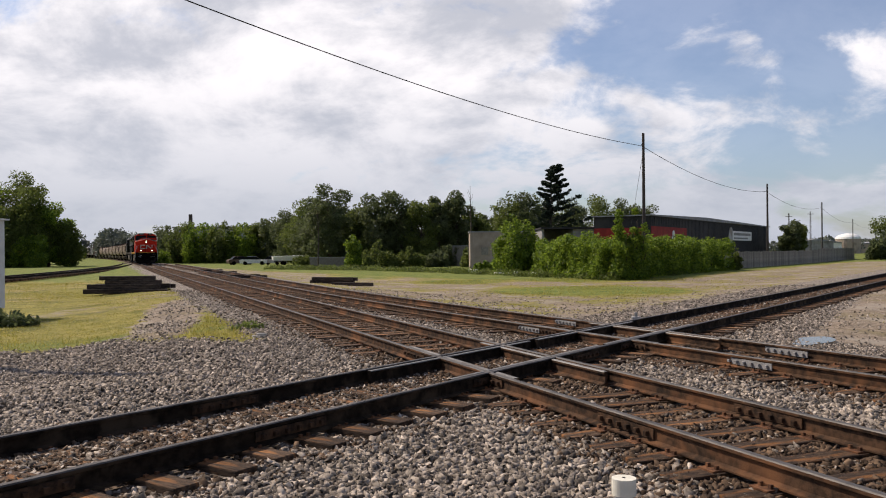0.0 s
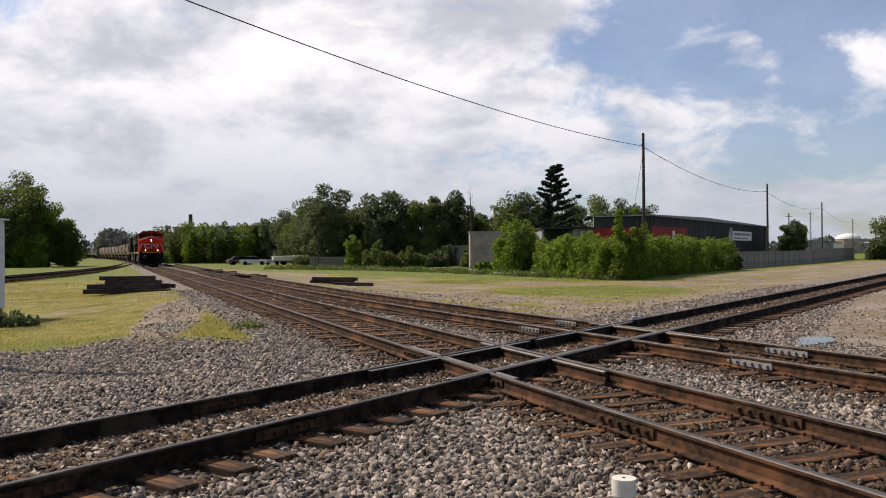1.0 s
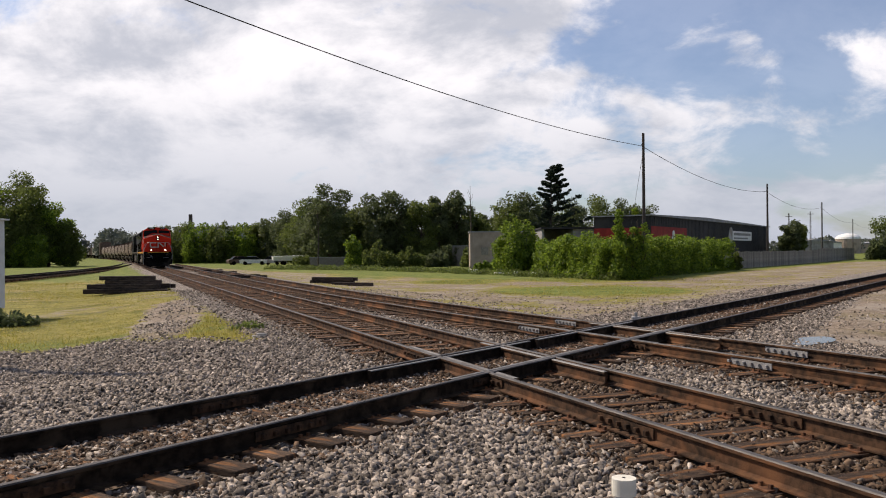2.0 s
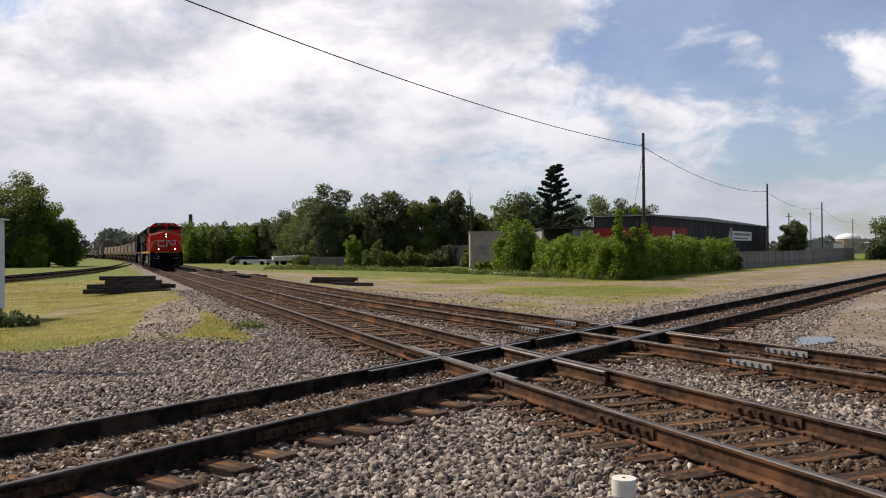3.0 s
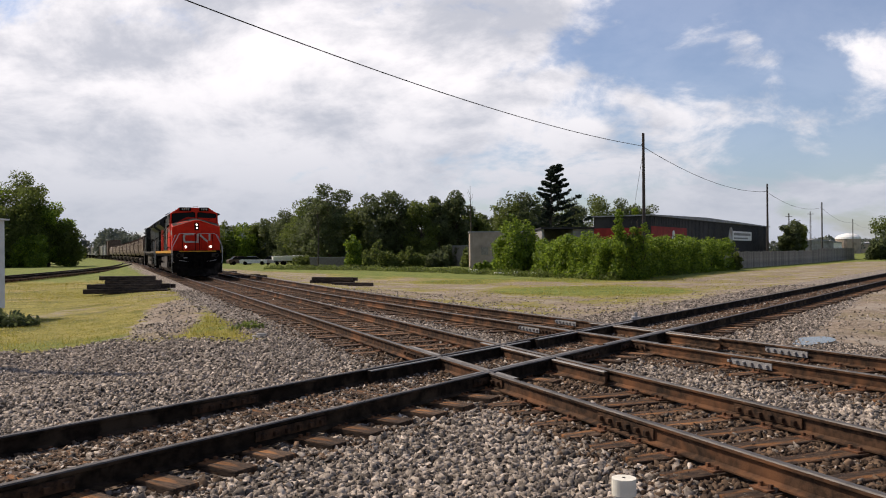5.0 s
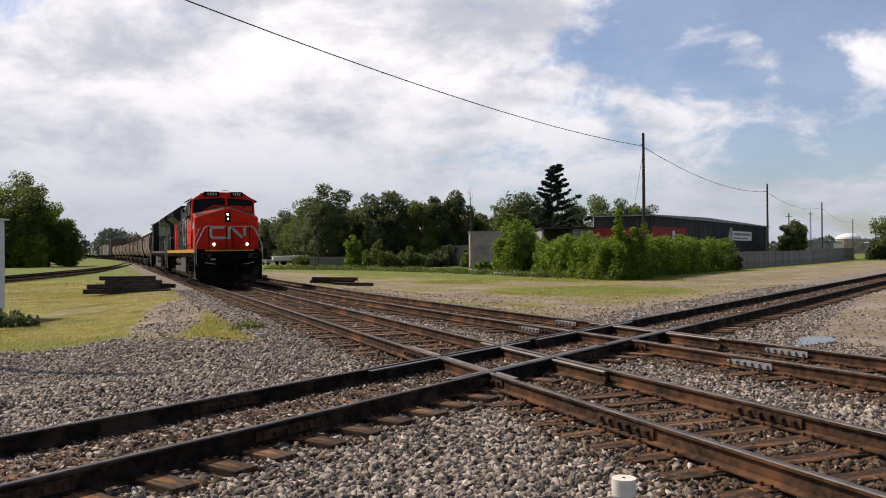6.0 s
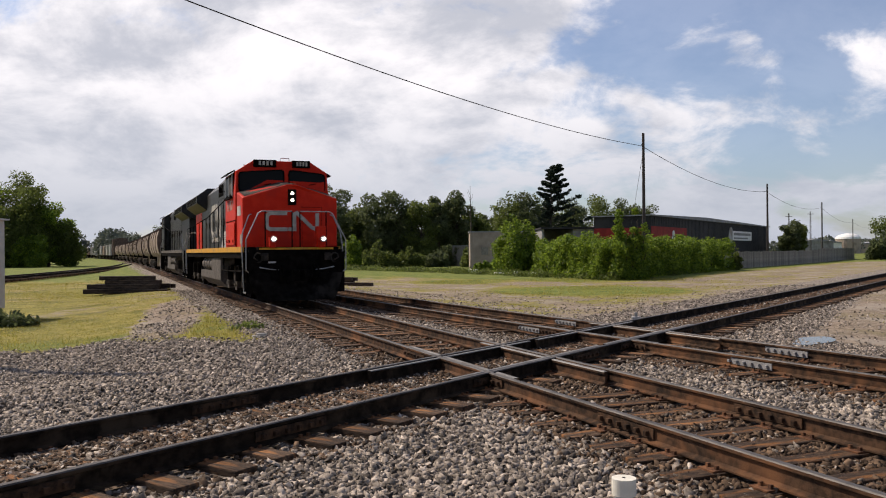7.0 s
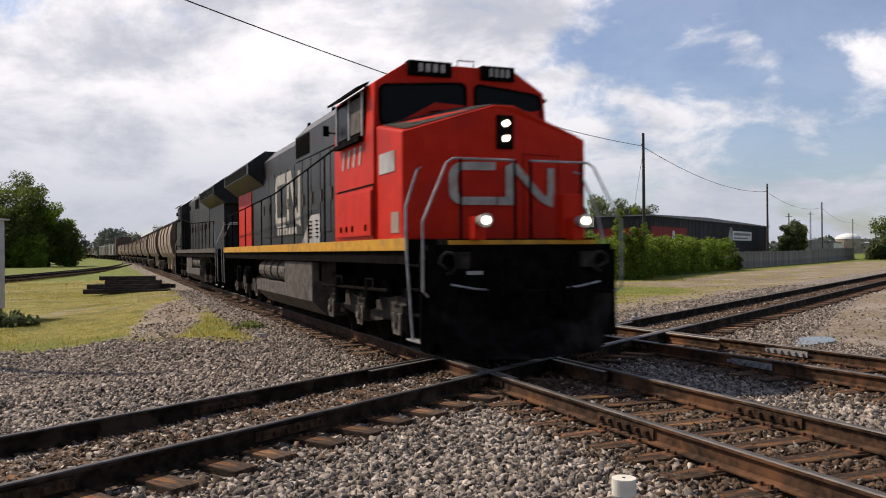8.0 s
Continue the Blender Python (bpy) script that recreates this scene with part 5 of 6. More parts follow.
    tagged(raw_mesh("weeds", V, F, M["leaf_mid"]), "rank green weeds along the edge of the field", "weeds", kind="stuff")
    # far woods along the horizon, haze painted into their leaf colour
    rng = np.random.default_rng(5)
    centres = []
    for k in range(260):
        x = -260 + 2.2 * k
        y = 330 + 30 * math.sin(k * 0.37) + rng.uniform(-15, 15)
        h = rng.uniform(7.5, 11.5) * (0.5 if x > 60 else 1.0)
        centres.append((np.array([x, y, h * 0.5]), np.array([4.2, 3.0, h * 0.55])))
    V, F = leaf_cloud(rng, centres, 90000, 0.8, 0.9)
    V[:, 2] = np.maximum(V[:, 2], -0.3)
    tagged(raw_mesh("far_woods", V, F, M["leaf_far_haze"]), "hazy line of distant woods", "woods", kind="stuff")


build_vegetation()


# ---- poles and wire ----
POLES = ((-12.58, 17.9, 10.20), (15.2, 63.0, 10.5), (40.5, 104.0, 9.75), (67.3, 148.0, 9.8), (118, 240, 10.0), (166, 320, 10.5))


def build_poles():
    pts = []
    for i, (x, y, h) in enumerate(POLES):
        p = thing("utility_pole", "tall dark wooden utility pole carrying one wire", "utility pole", Matrix.Translation((x, y, 0)), "poles along the line")
        bm = B()
        tube(bm, [(0, 0, -0.6), (0, 0, 4.0), (0, 0, h)], 0.15, 10, 0.10)
        part("post", bm, M["pole"], p)
        bm = B()
        tube(bm, [(0, 0, h - 0.95), (-0.12, 0, h - 0.95), (-0.12, 0, h - 0.80)], 0.03, 6)
        part("insulator", bm, M["grime"], p)
        pts.append(Vector((x - 0.12, y, h - 0.96 if i else 10.10)))
    for i, (a, b) in enumerate(zip(pts, pts[1:])):
        bm = B()
        sag = 0.80 if i == 0 else 1.0
        tube(bm, [a.lerp(b, k / 28) - Vector((0, 0, 4 * sag * (k / 28) * (1 - k / 28))) for k in range(29)], 0.022, 6)
        tagged(part("overhead_wire", bm, M["wire"], None, "thin black overhead wire sagging between poles"), category="wire", group="overhead wires")
    # guy wire and thin far masts
    bm = B()
    tube(bm, [(15.2, 63.0, 9.2), (13.7, 63.6, -0.35)], 0.012, 5)
    tagged(part("guy_wire", bm, M["wire"], None, "thin guy wire from the pole to the ground"), category="wire")
    for x, y, h in ((79.8, 181, 10.0), (69.3, 167, 9.0), (77, 182, 8.0)):
        p = thing("lattice_mast", "slender grey metal mast in the yard", "mast", Matrix.Translation((x, y, -0.35)), "yard masts")
        bm = B()
        for a in range(3):
            q = 2.094 * a
            tube(bm, [(0.22 * math.cos(q), 0.22 * math.sin(q), 0), (0.1 * math.cos(q), 0.1 * math.sin(q), h)], 0.035, 5)
        for k in range(int(h / 0.6)):
            tube(bm, [(0.2, 0, 0.6 * k), (-0.1, 0.17, 0.6 * k + 0.3), (-0.1, -0.17, 0.6 * k + 0.6)], 0.02, 4)
        part("lattice", bm, M["grime"], p)
        bm = B()
        tube(bm, [(-0.7, 0, h - 0.6), (0.7, 0, h - 0.6)], 0.05, 6)
        part("cross_arm", bm, M["grime"], p)


build_poles()


# ---- buildings ----
def frame_on(a, b, z=0.0):
    """A pose at a whose x runs along the wall towards b and whose -y points out of it."""
    d = Vector((b[0] - a[0], b[1] - a[1], 0))
    return Matrix.Translation((a[0], a[1], z)) @ Matrix.Rotation(math.atan2(d.y, d.x), 4, "Z"), d.length


def build_warehouse():
    m, L = frame_on((21.1, 85.0), (53.5, 137.0), -0.35)
    w = thing("warehouse", "long black metal-clad warehouse with red panels and a pale sign", "building", m)
    H, D = 5.5, 6.0
    bm = B()
    box(bm, 0, L, 0, 0.3, 0, H)
    box(bm, 0, 0.3, 0.3, D, 0, H)
    box(bm, L - 0.3, L, 0.3, D, 0, H)
    box(bm, 0.3, L - 0.3, D - 0.3, D, 0, H)
    part("wall", bm, M["blackwall"], w)
    bm = B()
    prism(bm, [(-0.25, H), (L + 0.25, H), (L + 0.25, H + 0.12), (L * 0.35, H + 0.42), (-0.25, H + 0.12)], -0.25, "y", D + 0.2)
    part("roof", bm, M["roofgrey"], w, "pale metal roof edge")
    for k in range(int(L / 0.6)):
        bm = B()
        x = 0.3 + 0.6 * k
        box(bm, x, x + 0.06, -0.03, 0, 0.1, H - 0.05)
        part("cladding_rib", bm, M["blackwall"], w)
    bm = B()
    box(bm, 0.3, 13.2, -0.06, -0.032, 1.6, 4.45)
    part("red_panel", bm, M["redwall"], w, "faded red painted panel")
    bm = B()
    box(bm, -0.05, -0.01, 0.5, 6, 1.6, 4.3)
    part("red_panel", bm, M["redwall"], w)
    bm = B()
    tube(bm, [(7.9, -0.065, 2.9), (7.9, -0.12, 2.9)], 0.72, 20)
    tube(bm, [(7.9, -0.065, 3.7), (7.9, -0.12, 3.7)], 0.42, 16)
    part("painted_emblem", bm, M["bright_white"], w, "pale rounded emblem")
    bm = B()
    tube(bm, [(34.6, -0.04, 3.85), (34.6, -0.14, 3.85)], 1.15, 24)
    part("sign_disc", bm, M["boxgrey"], w, "grey disc of a sign")
    bm = B()
    box(bm, 35.6, 47.6, -0.14, -0.04, 3.2, 4.5)
    sg = part("sign_board", bm, M["bright_white"], w, "white sign board with grey bars")
    for z0, z1, x1 in ((3.9, 4.25, 46.8), (3.4, 3.62, 45.0)):
        bm = B()
        box(bm, 36.2, x1, -0.15, -0.142, z0, z1)
        part("sign_bar", bm, M["greywall"], sg)
    bm = B()
    box(bm, 10.5, 18.5, -1.1, -0.05, 2.5, 2.62)
    part("canopy", bm, M["bright_white"], w, "thin pale canopy edge")
    # lower wing at its near end
    m2 = Matrix.Translation((14.6, 93.0, -0.35))
    g = thing("loading_shed", "low open loading shed with a dark bay and pale wall", "building", m2)
    bm = B()
    box(bm, -3.3, -0.1, 6.0, 6.25, 0, 4.4)
    box(bm, -3.55, -3.3, 0, 6.25, 0, 4.4)
    box(bm, 0.0, 2.6, 0, 0.25, 0, 4.5)
    box(bm, -0.1, 0.0, 0, 6.25, 0, 4.4)
    part("wall", bm, M["greywall"], g)
    bm = B()
    box(bm, -3.7, 2.7, -0.3, 6.5, 4.4, 4.6)
    part("roof", bm, M["blackwall"], g)
    bm = B()
    box(bm, 2.6, 8.0, 0.6, 5.0, 4.55, 4.75)
    box(bm, 2.6, 8.0, 0.5, 0.6, 4.45, 4.8)
    part("canopy", bm, M["roofgrey"], g, "pale flat canopy roof")
    bm = B()
    box(bm, 2.7, 7.9, 4.6, 4.8, 0, 4.5)
    part("back_wall", bm, M["blackwall"], g)
    for x in (3.0, 5.4, 7.7):
        bm = B()
        box(bm, x - 0.08, x + 0.08, 0.7, 0.86, 0, 4.55)
        part("post", bm, M["blackwall"], g)


def build_shed():
    s = thing("shed", "small beige boarded shed with a boarded-up window", "building", Matrix.Translation((3.1, 95.0, -0.35)))
    bm = B()
    box(bm, 0, 6.0, 0, 0.2, 0, 4.15)
    box(bm, 0, 0.2, 0.2, 5, 0, 4.15)
    box(bm, 5.8, 6.0, 0.2, 5, 0, 4.15)
    box(bm, 0.2, 5.8, 4.8, 5, 0, 4.15)
    part("wall", bm, M["beige"], s)
    for k in range(26):
        bm = B()
        z = 0.05 + 0.158 * k
        prism(bm, [(-0.03, z), (-0.005, z + 0.15), (0.0, z + 0.15), (0.0, z)], 0, "x", 6.0)
        ob = part("board", bm, M["beige"], s)
    bm = B()
    box(bm, -0.1, 6.1, -0.1, 5.1, 4.15, 4.27)
    part("roof", bm, M["roofgrey"], s)
    bm = B()
    box(bm, 1.15, 2.15, -0.08, -0.035, 1.5, 2.55)
    wn = part("window", bm, M["beige"], s)
    bm = B()
    box(bm, 1.25, 2.05, -0.09, -0.08, 1.6, 2.45)
    part("shutter", bm, M["fence"], wn, "weathered board closing the window")


def build_far():
    # plain unstained grey on the factory includes the haze of distance
    f = thing("factory", "long flat grey factory building far off with a chimney", "building", Matrix.Translation((-92, 285, -0.35)))
    bm = B()
    box(bm, 0, 34, 0, 20, 0, 10.6)
    part("wall", bm, M["roofgrey"], f)
    bm = B()
    box(bm, -0.5, 34.5, -0.5, 20.5, 10.6, 11.1)
    part("roof", bm, M["greywall"], f)
    bm = B()
    tube(bm, [(4.0, 6, 10), (4.0, 6, 15.6)], 0.75, 14, 0.62)
    part("chimney", bm, M["pole"], f, "dark round chimney")
    t = thing("storage_tank", "white domed storage tank in the far yard", "tank", Matrix.Translation((138, 284, -0.35)))
    bm = B()
    tube(bm, [(0, 0, 0), (0, 0, 5.0), (0, 0, 5.0)], 4.0, 24)
    part("shell", bm, M["beige"], t)
    bm = B()
    loft(bm, [[(4.1 * math.cos(a) * math.cos(e), 4.1 * math.sin(a) * math.cos(e), 5.0 + 1.9 * math.sin(e)) for a in (2 * math.pi * k / 24 for k in range(24))] for e in (0, 0.35, 0.7, 1.05, 1.4)])
    part("dome", bm, M["bright_white"], t, "white dome roof")
    for x, y, w, h, mat in ((121, 270, 8, 3.4, "roofgrey"), (150, 300, 12, 3.4, "beige"), (103, 228, 6, 3.4, "bright_white"), (88, 205, 8, 3.6, "greywall")):
        b = thing("yard_building", "low pale industrial building in the far yard", "building", Matrix.Translation((x, y, -0.35)), "yard buildings")
        bm = B()
        box(bm, 0, w, 0, 6, 0, h)
        part("wall", bm, M[mat], b)
        bm = B()
        prism(bm, [(-0.3, h), (w + 0.3, h), (w / 2, h + 0.7)], -0.3, "y", 6.3)
        part("roof", bm, M["roofgrey"], b)
    # low grey walls and a dark house among the trees
    for x, y, w, h, mat in ((-18.0, 112.5, 7.0, 1.3, "fence"), (1.2, 112, 4.0, 2.7, "fence")):
        b = thing("low_wall", "low weathered grey wall between bushes", "wall", Matrix.Translation((x, y, -0.35)))
        bm = B()
        box(bm, 0, w, 0, 0.25, 0, h)
        part("masonry", bm, M[mat], b)
        bm = B()
        box(bm, -0.05, w + 0.05, -0.05, 0.3, h, h + 0.08)
        part("coping", bm, M["roofgrey"], b)


def build_fence():
    BOARD = mesh_of("board", lambda bm: box(bm, 0, 0.285, -0.012, 0.012, 0, 1.75), M["fence"])
    for a, b, hs in (((27.6, 82.0), (52.5, 116.4), 1.0), ((52.6, 116.6), (74, 150), 1.15)):
        m, L = frame_on(a, b, -0.36)
        f = thing("board_fence", "weathered grey board fence along the yard", "fence", m)
        rng = random.Random(3)
        for k in range(int(L / 0.3)):
            ob = child("board", BOARD, f, Matrix.Translation((0.3 * k, rng.uniform(-0.01, 0.01), 0)) @ Matrix.Diagonal((1, 1, hs * rng.uniform(0.96, 1.03), 1)))
        for k in range(int(L / 2.4) + 1):
            bm = B()
            box(bm, 2.4 * k - 0.06, 2.4 * k + 0.06, 0.02, 0.14, 0, 1.7 * hs)
            part("post", bm, M["fence"], f)
        for z in (0.4, 1.4):
            bm = B()
            box(bm, 0, L, 0.014, 0.06, z * hs, z * hs + 0.09)
            part("rail", bm, M["fence"], f)


build_warehouse()
build_shed()
build_far()
build_fence()


# ---- things beside the tracks ----
def build_piles():
    me = mesh_of("old_tie", lambda bm: box(bm, -1.3, 1.3, -0.12, 0.12, 0, 0.19, bevel=0.02), M["oldtie"])
    lng = mesh_of("old_tie", lambda bm: box(bm, -1.75, 1.75, -0.13, 0.13, 0, 0.22, bevel=0.02), M["oldtie"])
    def put(x, y, z, rz, mesh=me):
        ob = new("railroad_tie", mesh)
        ob.matrix_world = pose(x, y, z, 0, 0, rz)
        tagged(ob, "dark creosoted old wooden railway tie in a pile", "railway tie", "piled ties")
    g = ground_z(-15.3, 40.4) - 0.02
    for x, y, k, rz, mesh in ((-15.3, 39.6, 0, 2, lng), (-15.0, 40.0, 0, -2, lng), (-14.5, 40.3, 0, 1, me), (-15.2, 40.6, 0, -1, lng), (-14.3, 39.5, 0, -7, me),
                              (-15.2, 39.7, 1, -2, lng), (-14.9, 40.1, 1, 3, lng), (-15.1, 40.5, 1, 1, lng), (-14.3, 40.3, 1, 12, me),
                              (-14.8, 39.8, 2, 2, me), (-14.9, 40.3, 2, -4, me), (-15.1, 39.9, 3, 3, me), (-15.3, 40.3, 3, -2, me)):
        put(x, y, g + (0, 0.22, 0.44, 0.63)[k], rz, mesh)
    # second low pile and single ties by the siding
    for x, y, z, rz in ((-6.4, 47.4, 0, -22), (-6.3, 47.8, 0, -18), (-6.1, 47.6, 0.19, -20), (-6.3, 47.3, 0.19, -24), (-4.9, 45.0, 0, -30), (-14.5, 60.5, 0, 40), (-13.2, 57.6, 0, 55), (-17.6, 68.5, 0, -60), (-19.0, 71.5, 0, 30), (-22.5, 80.0, 0, 25)):
        put(x, y, ground_z(x, y) + z, rz)


def build_bungalow():
    b = thing("signal_bungalow", "tall grey aluminium signal equipment cabinet on a base", "equipment cabinet", pose(-16.18, 27.2, -0.36, 0, 0, -2))
    bm = B()
    box(bm, -1.3, 1.3, -1.1, 1.1, 0.28, 3.25, bevel=0.03)
    part("housing", bm, M["aluminium"], b)
    bm = B()
    prism(bm, [(-1.42, 3.25), (1.42, 3.25), (1.42, 3.30), (0, 3.42), (-1.42, 3.30)], -1.2, "y", 1.2)
    part("roof", bm, M["aluminium"], b)
    for x in (-1.1, 1.1):
        for y in (-0.9, 0.9):
            bm = B()
            box(bm, x - 0.12, x + 0.12, y - 0.12, y + 0.12, -0.1, 0.28)
            part("foot", bm, M["pole"], b)
    bm = B()
    box(bm, 0.1, 1.1, -1.125, -1.10, 0.45, 3.0, bevel=0.008)
    d = part("door", bm, M["aluminium"], b)
    bm = B()
    box(bm, 0.2, 0.26, -1.17, -1.125, 1.5, 1.8)
    part("handle", bm, M["steel"], d)


def build_pipe():
    p = thing("vent_pipe", "short white plastic pipe with a cap in the ballast", "pipe", Matrix.Translation((1.205, 5.62, -0.03)))
    bm = B()
    tube(bm, [(0, 0, -0.1), (0, 0, 0.13)], 0.062, 24)
    part("pipe", bm, M["pipe"], p)
    bm = B()
    tube(bm, [(0, 0, 0.11), (0, 0, 0.215), (0, 0, 0.222)], 0.082, 28)
    bevel_all(bm, 0.008, 40)
    cap = part("cap", bm, M["plastic_white"], p, "cream white pipe cap")
    bm = B()
    tube(bm, [(0, 0, 0.221), (0, 0, 0.2245)], 0.011, 10)
    part("cap_hole", bm, M["under"], cap)


def car_shape(x, y, rz, mat, label):
    c = thing("parked_car", label, "car", pose(x, y, -0.35, 0, 0, rz), "parked cars")
    bm = B()
    prism(bm, [(-2.2, 0.3), (2.2, 0.3), (2.25, 0.75), (1.3, 0.9), (-1.9, 0.95), (-2.25, 0.8)], -0.85, "y", 0.85)
    bevel_all(bm, 0.06)
    part("body", bm, M[mat], c)
    bm = B()
    prism(bm, [(-1.7, 0.92), (1.2, 0.90), (0.5, 1.42), (-1.1, 1.42)], -0.74, "y", 0.74)
    part("cabin", bm, M["window"], c)
    bm = B()
    box(bm, -1.05, 0.45, -0.72, 0.72, 1.42, 1.46)
    part("roof", bm, M[mat], c)
    for sx in (-1.35, 1.4):
        for s in (-1, 1):
            bm = B()
            tube(bm, [(sx, s * 0.70, 0.32), (sx, s * 0.88, 0.32)], 0.32, 14)
            part("wheel", bm, M["under"], c)


def boat_trailer(x, y):
    c = thing("boat_trailer", "white covered boat on a trailer", "trailer", pose(x, y, -0.35, 0, 0, 20))
    bm = B()
    loft(bm, [[(-2.4, -0.8, 0.8), (-2.4, 0.8, 0.8), (-2.4, 0.9, 1.4), (-2.4, -0.9, 1.4)], [(0.5, -0.8, 0.7), (0.5, 0.8, 0.7), (0.5, 0.95, 1.5), (0.5, -0.95, 1.5)], [(2.6, -0.05, 1.1), (2.6, 0.05, 1.1), (2.6, 0.08, 1.6), (2.6, -0.08, 1.6)]])
    part("hull", bm, M["bright_white"], c)
    bm = B()
    box(bm, -2.2, 3.2, -0.06, 0.06, 0.5, 0.62)
    for s in (-1, 1):
        tube(bm, [(-0.6, s * 0.75, 0.33), (-0.6, s * 0.95, 0.33)], 0.33, 12)
    part("trailer_frame", bm, M["under"], c)


def build_debris():
    for i, (x, y, sx, sy, sz) in enumerate(((2.75, 78, 0.9, 0.4, 0.32), (5.2, 74.5, 1.3, 0.4, 0.12), (8.0, 73.5, 1.0, 0.3, 0.14), (6.6, 75, 0.6, 0.3, 0.2))):
        bm = B()
        box(bm, -sx / 2, sx / 2, -sy / 2, sy / 2, -0.05, sz, bevel=0.03)
        ob = part("concrete_block", bm, M["bright_white"], None, "pale broken concrete block lying in the grass")
        ob.matrix_world = pose(x, y, -0.35, 0, 0, 12 * i)
        tagged(ob, category="rubble", group="concrete rubble")
    # a broken white cup-like scrap in the ballast
    bm = B()
    box(bm, -0.14, 0.14, -0.06, 0.06, 0, 0.05, bevel=0.02)
    box(bm, -0.05, 0.16, -0.03, 0.05, 0.05, 0.09, bevel=0.015)
    ob = part("ballast_scrap", bm, M["white"], None, "pale scrap of litter lying on the ballast")
    ob.matrix_world = pose(-3.85, 17.4, ground_z(-3.85, 17.4), 0, 0, 20)
    tagged(ob, category="litter")
    bm = B()  # switch box seen past the second track
    box(bm, -0.10, 0.10, -0.09, 0.09, -0.05, 0.2, bevel=0.02)
    tube(bm, [(0, 0, 0.2), (0, 0, 0.3)], 0.035, 8)
    ob = part("track_box", bm, M["steel"], None, "small grey metal box standing beside the rails")
    ob.matrix_world = pose(4.45, 19.3, -0.03)
    tagged(ob, category="equipment box")


def build_puddle():
    bm = B()
    ring = [(math.cos(a) * 0.32 * (1 + 0.14 * math.sin(3 * a + 0.6)), math.sin(a) * 0.85 * (1 + 0.10 * math.sin(2 * a))) for a in (2 * math.pi * k / 32 for k in range(32))]
    prism(bm, ring, -0.05, "z", 0.0)
    ob = part("puddle", bm, M["water"], None, "shallow puddle of rainwater in the gravel")
    z = max(ground_z(7.6 + a, 16.6 + b) for a in (-0.6, 0, 0.6) for b in (-1, 0, 1))
    ob.matrix_world = pose(6.95, 15.7, z + 0.03, 0, 0, -35)
    tagged(ob, category="puddle", kind="structure")


build_piles()
build_puddle()
build_bungalow()
build_pipe()
car_shape(-31.6, 139, 10, "bright_white", "white parked car beyond the field")
car_shape(-28.6, 140, 160, "boxgrey", "silver parked car beyond the field")
car_shape(94.0, 196, 40, "bright_white", "white parked car in the far yard")
car_shape(-34.5, 142, 30, "darkcar", "dark parked car beyond the field")
boat_trailer(-25.6, 137)
build_debris()


# ---- ballast stones and grass ----
def layer_grid():
    xs, ys = np.arange(-30, 40.1, 0.4), np.arange(3, 60.1, 0.4)
    lay = np.array([[ground_layers(x, y) for x in xs] for y in ys])
    gz = np.array([[ground_z(x, y) for x in xs] for y in ys])
    return xs, ys, lay, gz


GX, GY, GLAY, GZ = layer_grid()


def sample(grid, x, y):
    fx = np.clip((x - GX[0]) / 0.4, 0, len(GX) - 1.001)
    fy = np.clip((y - GY[0]) / 0.4, 0, len(GY) - 1.001)
    i, j = fx.astype(int), fy.astype(int)
    a, b = fx - i, fy - j
    return grid[j, i] * (1 - a) * (1 - b) + grid[j, i + 1] * a * (1 - b) + grid[j + 1, i] * (1 - a) * b + grid[j + 1, i + 1] * a * b


def track_clear(x, y):
    """True where a stone may lie: off the rails and off the ties."""
    ok = np.ones(len(x), bool)
    P = np.stack([x, y], 1)
    ua = P @ DA
    va = P @ NA - OFF_A
    cu = np.array([q[0] for q in C_OFF])
    co = np.array([q[1] for q in C_OFF])
    vc = va - np.interp(ua, cu, co)
    ub, vb = P @ DB, P @ NB - OFF_B
    for u, v, t0, cross in ((ua, va, -12.0, True), (ua, vc, -20.0, True), (ub, vb, -8.5, False)):
        ok &= np.abs(np.abs(v) - GAUGE / 2) > 0.095
        ph = (u - t0 + 0.27) % 0.54 - 0.27
        on_tie = (np.abs(ph) < 0.15) & (np.abs(v) < 1.32)
        if cross:
            on_tie &= np.abs(vb) > 2.0
        else:
            on_tie &= v > 0.80
        ok &= ~(on_tie & (np.random.default_rng(1).uniform(size=len(x)) < (0.85 if cross else 0.97)))
    return ok


def stone_shapes(rng, n=90):
    # split rock: a slab of eight corners, each pushed far about, so that faces and edges stay sharp; no underside
    v = np.array([(-1, -1, -1), (1, -1, -1), (1, 1, -1), (-1, 1, -1), (-0.75, -0.75, 1), (0.75, -0.75, 1), (0.75, 0.75, 1), (-0.75, 0.75, 1)]) * 0.85
    f = np.array([(4, 5, 6), (4, 6, 7), (0, 1, 5), (0, 5, 4), (1, 2, 6), (1, 6, 5), (2, 3, 7), (2, 7, 6), (3, 0, 4), (3, 4, 7)])
    out = []
    for _ in range(n):
        w = v + rng.uniform(-0.5, 0.5, (8, 3))
        w[4:, 2] += (w[4:, :2] @ rng.normal(size=2)) * 0.22
        out.append(w * np.array([rng.uniform(1.0, 1.35), rng.uniform(0.6, 0.95), rng.uniform(0.34, 0.66)]))
    return out, f


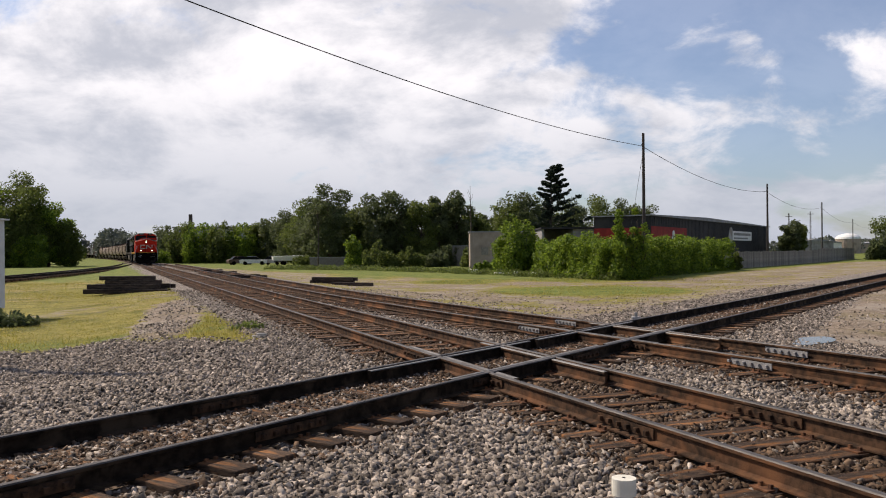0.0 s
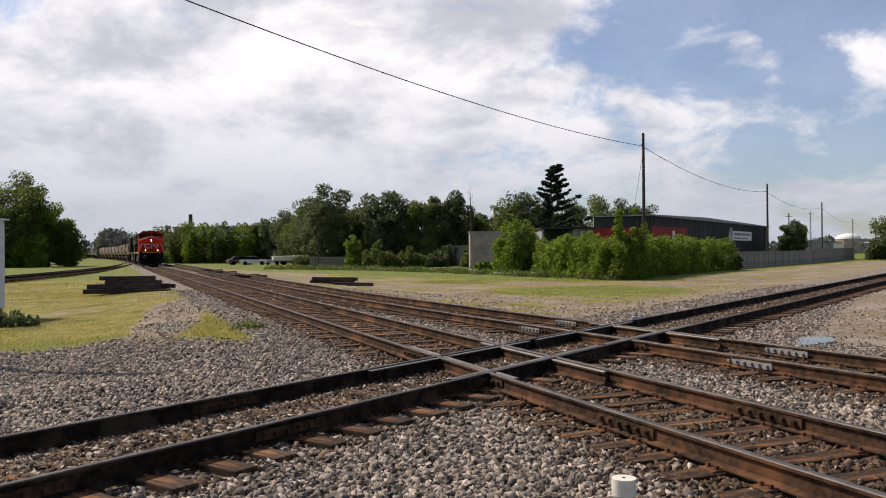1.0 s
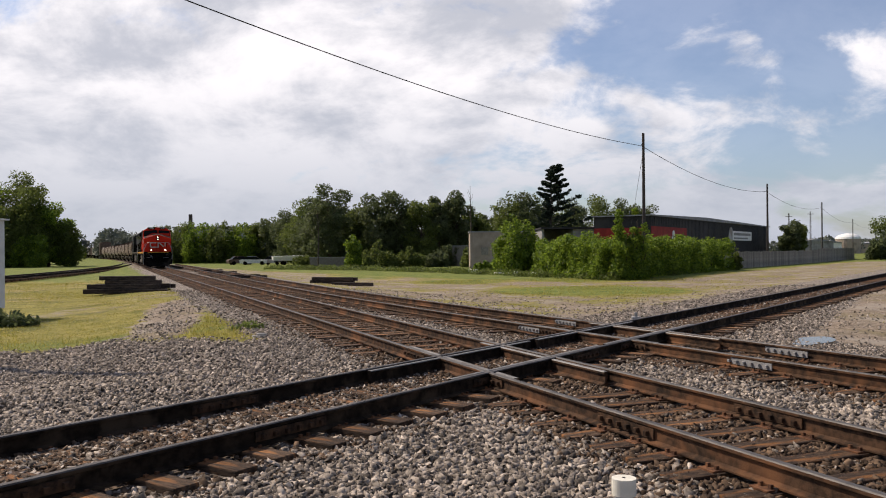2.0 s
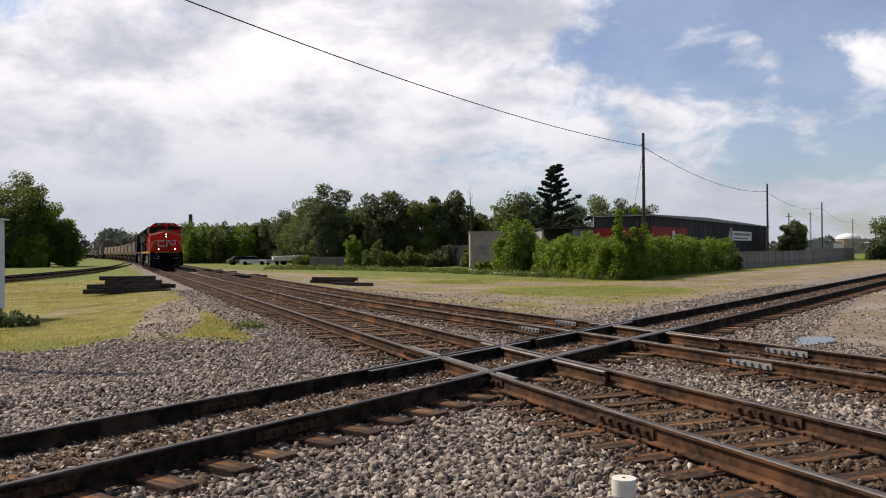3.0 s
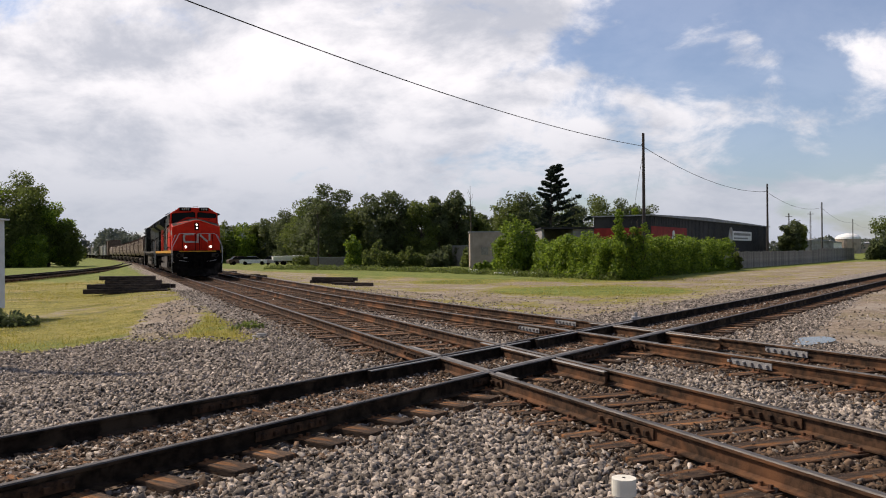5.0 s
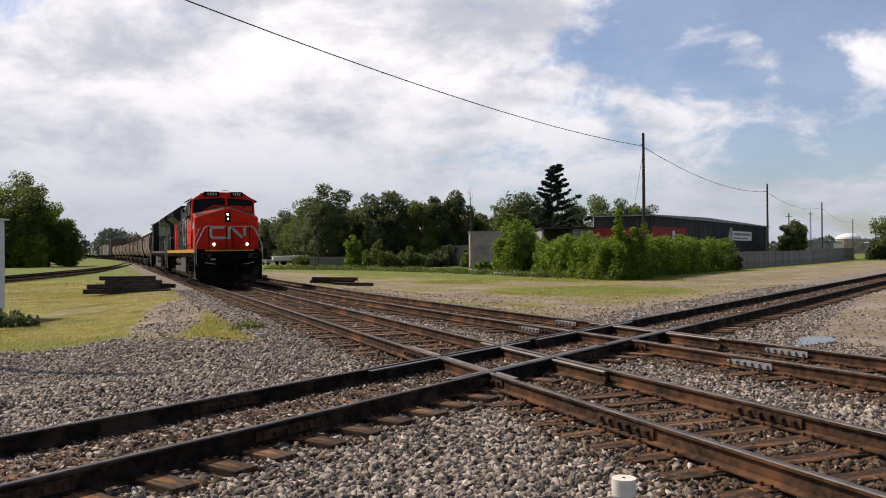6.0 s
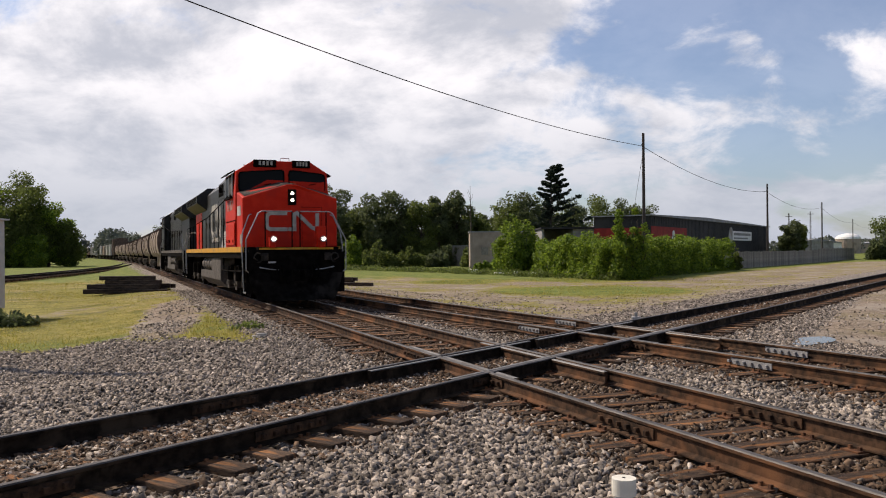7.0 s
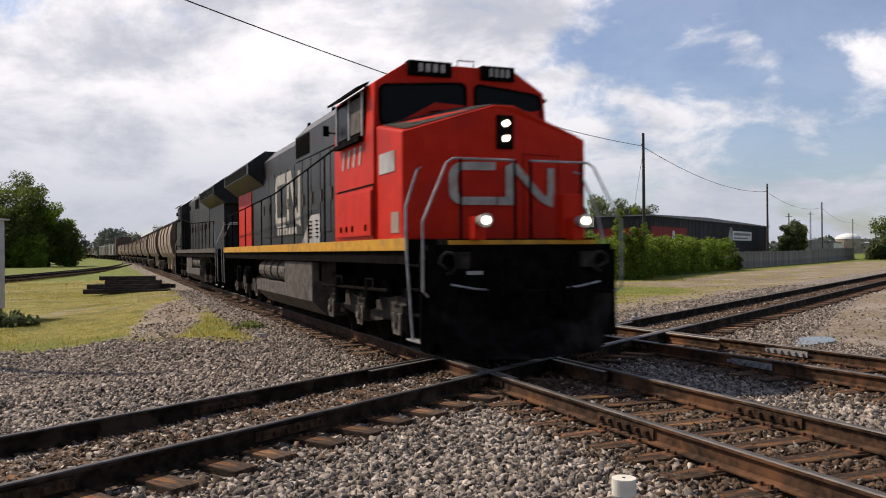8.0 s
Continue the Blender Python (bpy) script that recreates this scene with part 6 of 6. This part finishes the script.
def scatter_stones():
    rng = np.random.default_rng(11)
    shapes, F = stone_shapes(rng)
    shapes = np.array(shapes)
    X, Y, R = [], [], []
    for y0, y1, dens, r0, r1 in ((2.5, 4.5, 300, 0.010, 0.034), (4.5, 9.0, 1350, 0.009, 0.033), (9.0, 14.0, 680, 0.011, 0.032), (14.0, 22.0, 320, 0.013, 0.030), (22.0, 40.0, 60, 0.018, 0.036)):
        half = 0.60 * y1 + 1.2
        n = int(dens * (y1 - y0) * half * 2)
        x, y = rng.uniform(-half, half, n), rng.uniform(y0, y1, n)
        keep = np.abs(x) < 0.60 * y + 1.2
        X.append(x[keep])
        Y.append(y[keep])
        R.append(r0 + (r1 - r0) * rng.uniform(size=keep.sum()) ** 1.5)
    x, y, r = np.concatenate(X), np.concatenate(Y), np.concatenate(R)
    ball = sample(GLAY[:, :, 1], x, y)
    keep = ((ball + rng.normal(size=len(x)) * 0.14 > 0.5) | ((sample(GLAY[:, :, 0], x, y) > 0.45) & (rng.uniform(size=len(x)) < np.where(x > 8, 0.05, 0.12)))) & track_clear(x, y)
    keep &= np.hypot(x - 1.21, y - 5.62) > 0.1
    x, y, r = x[keep], y[keep], r[keep]
    rust = sample(GLAY[:, :, 2], x, y)
    isr = rng.uniform(size=len(x)) < rust * 1.05
    z = sample(GZ, x, y) + r * rng.uniform(-0.35, 0.85, len(x)) + 0.010
    vb = np.stack([x, y], 1) @ NB - OFF_B
    over = (vb > -1.35) & (vb < 0.75)
    z = np.where(over, np.maximum(z, 0.002 + 0.35 * r), z)
    for flag, name, mat, label in ((False, "ballast", "stone", "crushed grey ballast stones"), (True, "rusty_ballast", "rusty_stone", "rust-stained brown ballast stones")):
        s = isr == flag
        n = int(s.sum())
        k = rng.integers(0, len(shapes), n)
        a = rng.uniform(0, 6.28, n)
        V = shapes[k] * r[s][:, None, None]
        V[:, :, 2] += V[:, :, 0] * rng.normal(size=(n, 1)) * 0.32 + V[:, :, 1] * rng.normal(size=(n, 1)) * 0.30
        c, sn = np.cos(a)[:, None], np.sin(a)[:, None]
        W = np.stack([V[:, :, 0] * c - V[:, :, 1] * sn + x[s][:, None], V[:, :, 0] * sn + V[:, :, 1] * c + y[s][:, None], V[:, :, 2] + z[s][:, None]], -1)
        FF = (F[None] + 8 * np.arange(n)[:, None, None]).reshape(-1, 3)
        tagged(raw_mesh(name, W.reshape(-1, 3), FF, M[mat]), label, "ballast", kind="stuff")


def scatter_grass():
    """Short blades all over the mown grass, and longer weeds in tufts along its edges."""
    rng = np.random.default_rng(21)
    n = 240000
    y = 15 + 45 * rng.uniform(size=n) ** 1.9
    x = rng.uniform(-0.57, 0.57, n) * y
    e, b, lush = (sample(GLAY[:, :, k], x, y) for k in (0, 1, 3))
    patch = np.sin(x * 0.9 + np.sin(y * 0.6) * 1.3) * 0.5 + np.sin(y * 0.5 + x * 0.33) * 0.5
    patch += np.sin(x * 3.1 + 2.0 * np.sin(y * 1.7)) * 0.35
    keep = (np.maximum(e, b) + rng.normal(size=n) * 0.16 < 0.36 + 0.10 * patch) & (rng.uniform(size=n) < 0.62 + 0.3 * patch)
    x, y, patch, lush = x[keep], y[keep], patch[keep], lush[keep]
    n = len(x)
    z = sample(GZ, x, y)
    tall = (rng.uniform(size=n) < np.clip(lush - 0.25, 0, 1) * 0.5) & (y < 27)
    h = np.where(tall, rng.uniform(0.06, 0.17, n), rng.uniform(0.012, 0.04, n) * (1 + 0.5 * np.maximum(patch, 0)) * (0.8 + y / 60))
    w = 0.006 + 0.0005 * y
    a = rng.uniform(0, 6.28, n)
    lean = rng.normal(size=(n, 2)) * np.where(tall, 0.05, 0.055)[:, None]
    base = np.stack([x, y, z - 0.01], 1)
    side = np.stack([np.cos(a) * w, np.sin(a) * w, 0 * a], 1)
    tip = base + np.stack([lean[:, 0], lean[:, 1], h], 1)
    V = np.stack([base - side, base + side, tip], 1).reshape(-1, 3)
    tagged(raw_mesh("grass", V, np.arange(3 * n).reshape(n, 3), M["grass"]), "mown yellow-green grass", "grass", kind="stuff")


scatter_stones()
scatter_grass()


# ---- movement: the train rolls in at a steady speed ----
SPEED = 14.70
FRONT_AT_END = 9.70


def motions():
    for ob, back, wheels in MOVING:
        rows = []
        for i in range(17):
            t = i * 0.5
            m = train_pose(FRONT_AT_END + SPEED * (8.0 - t) + abs(back))
            rows.append((t, m @ pose(0, 0, 0, 0, 0, 180) if back < 0 else m))
        walk(ob, rows)
        for w, x in wheels:
            spin = []
            for k in range(241):
                t = k / 30
                spin.append((t, Matrix.Translation((x, 0, 0.53)) @ Matrix.Rotation((-1 if back < 0 else 1) * SPEED * t / 0.53, 4, "Y")))
            walk(w, spin)


motions()
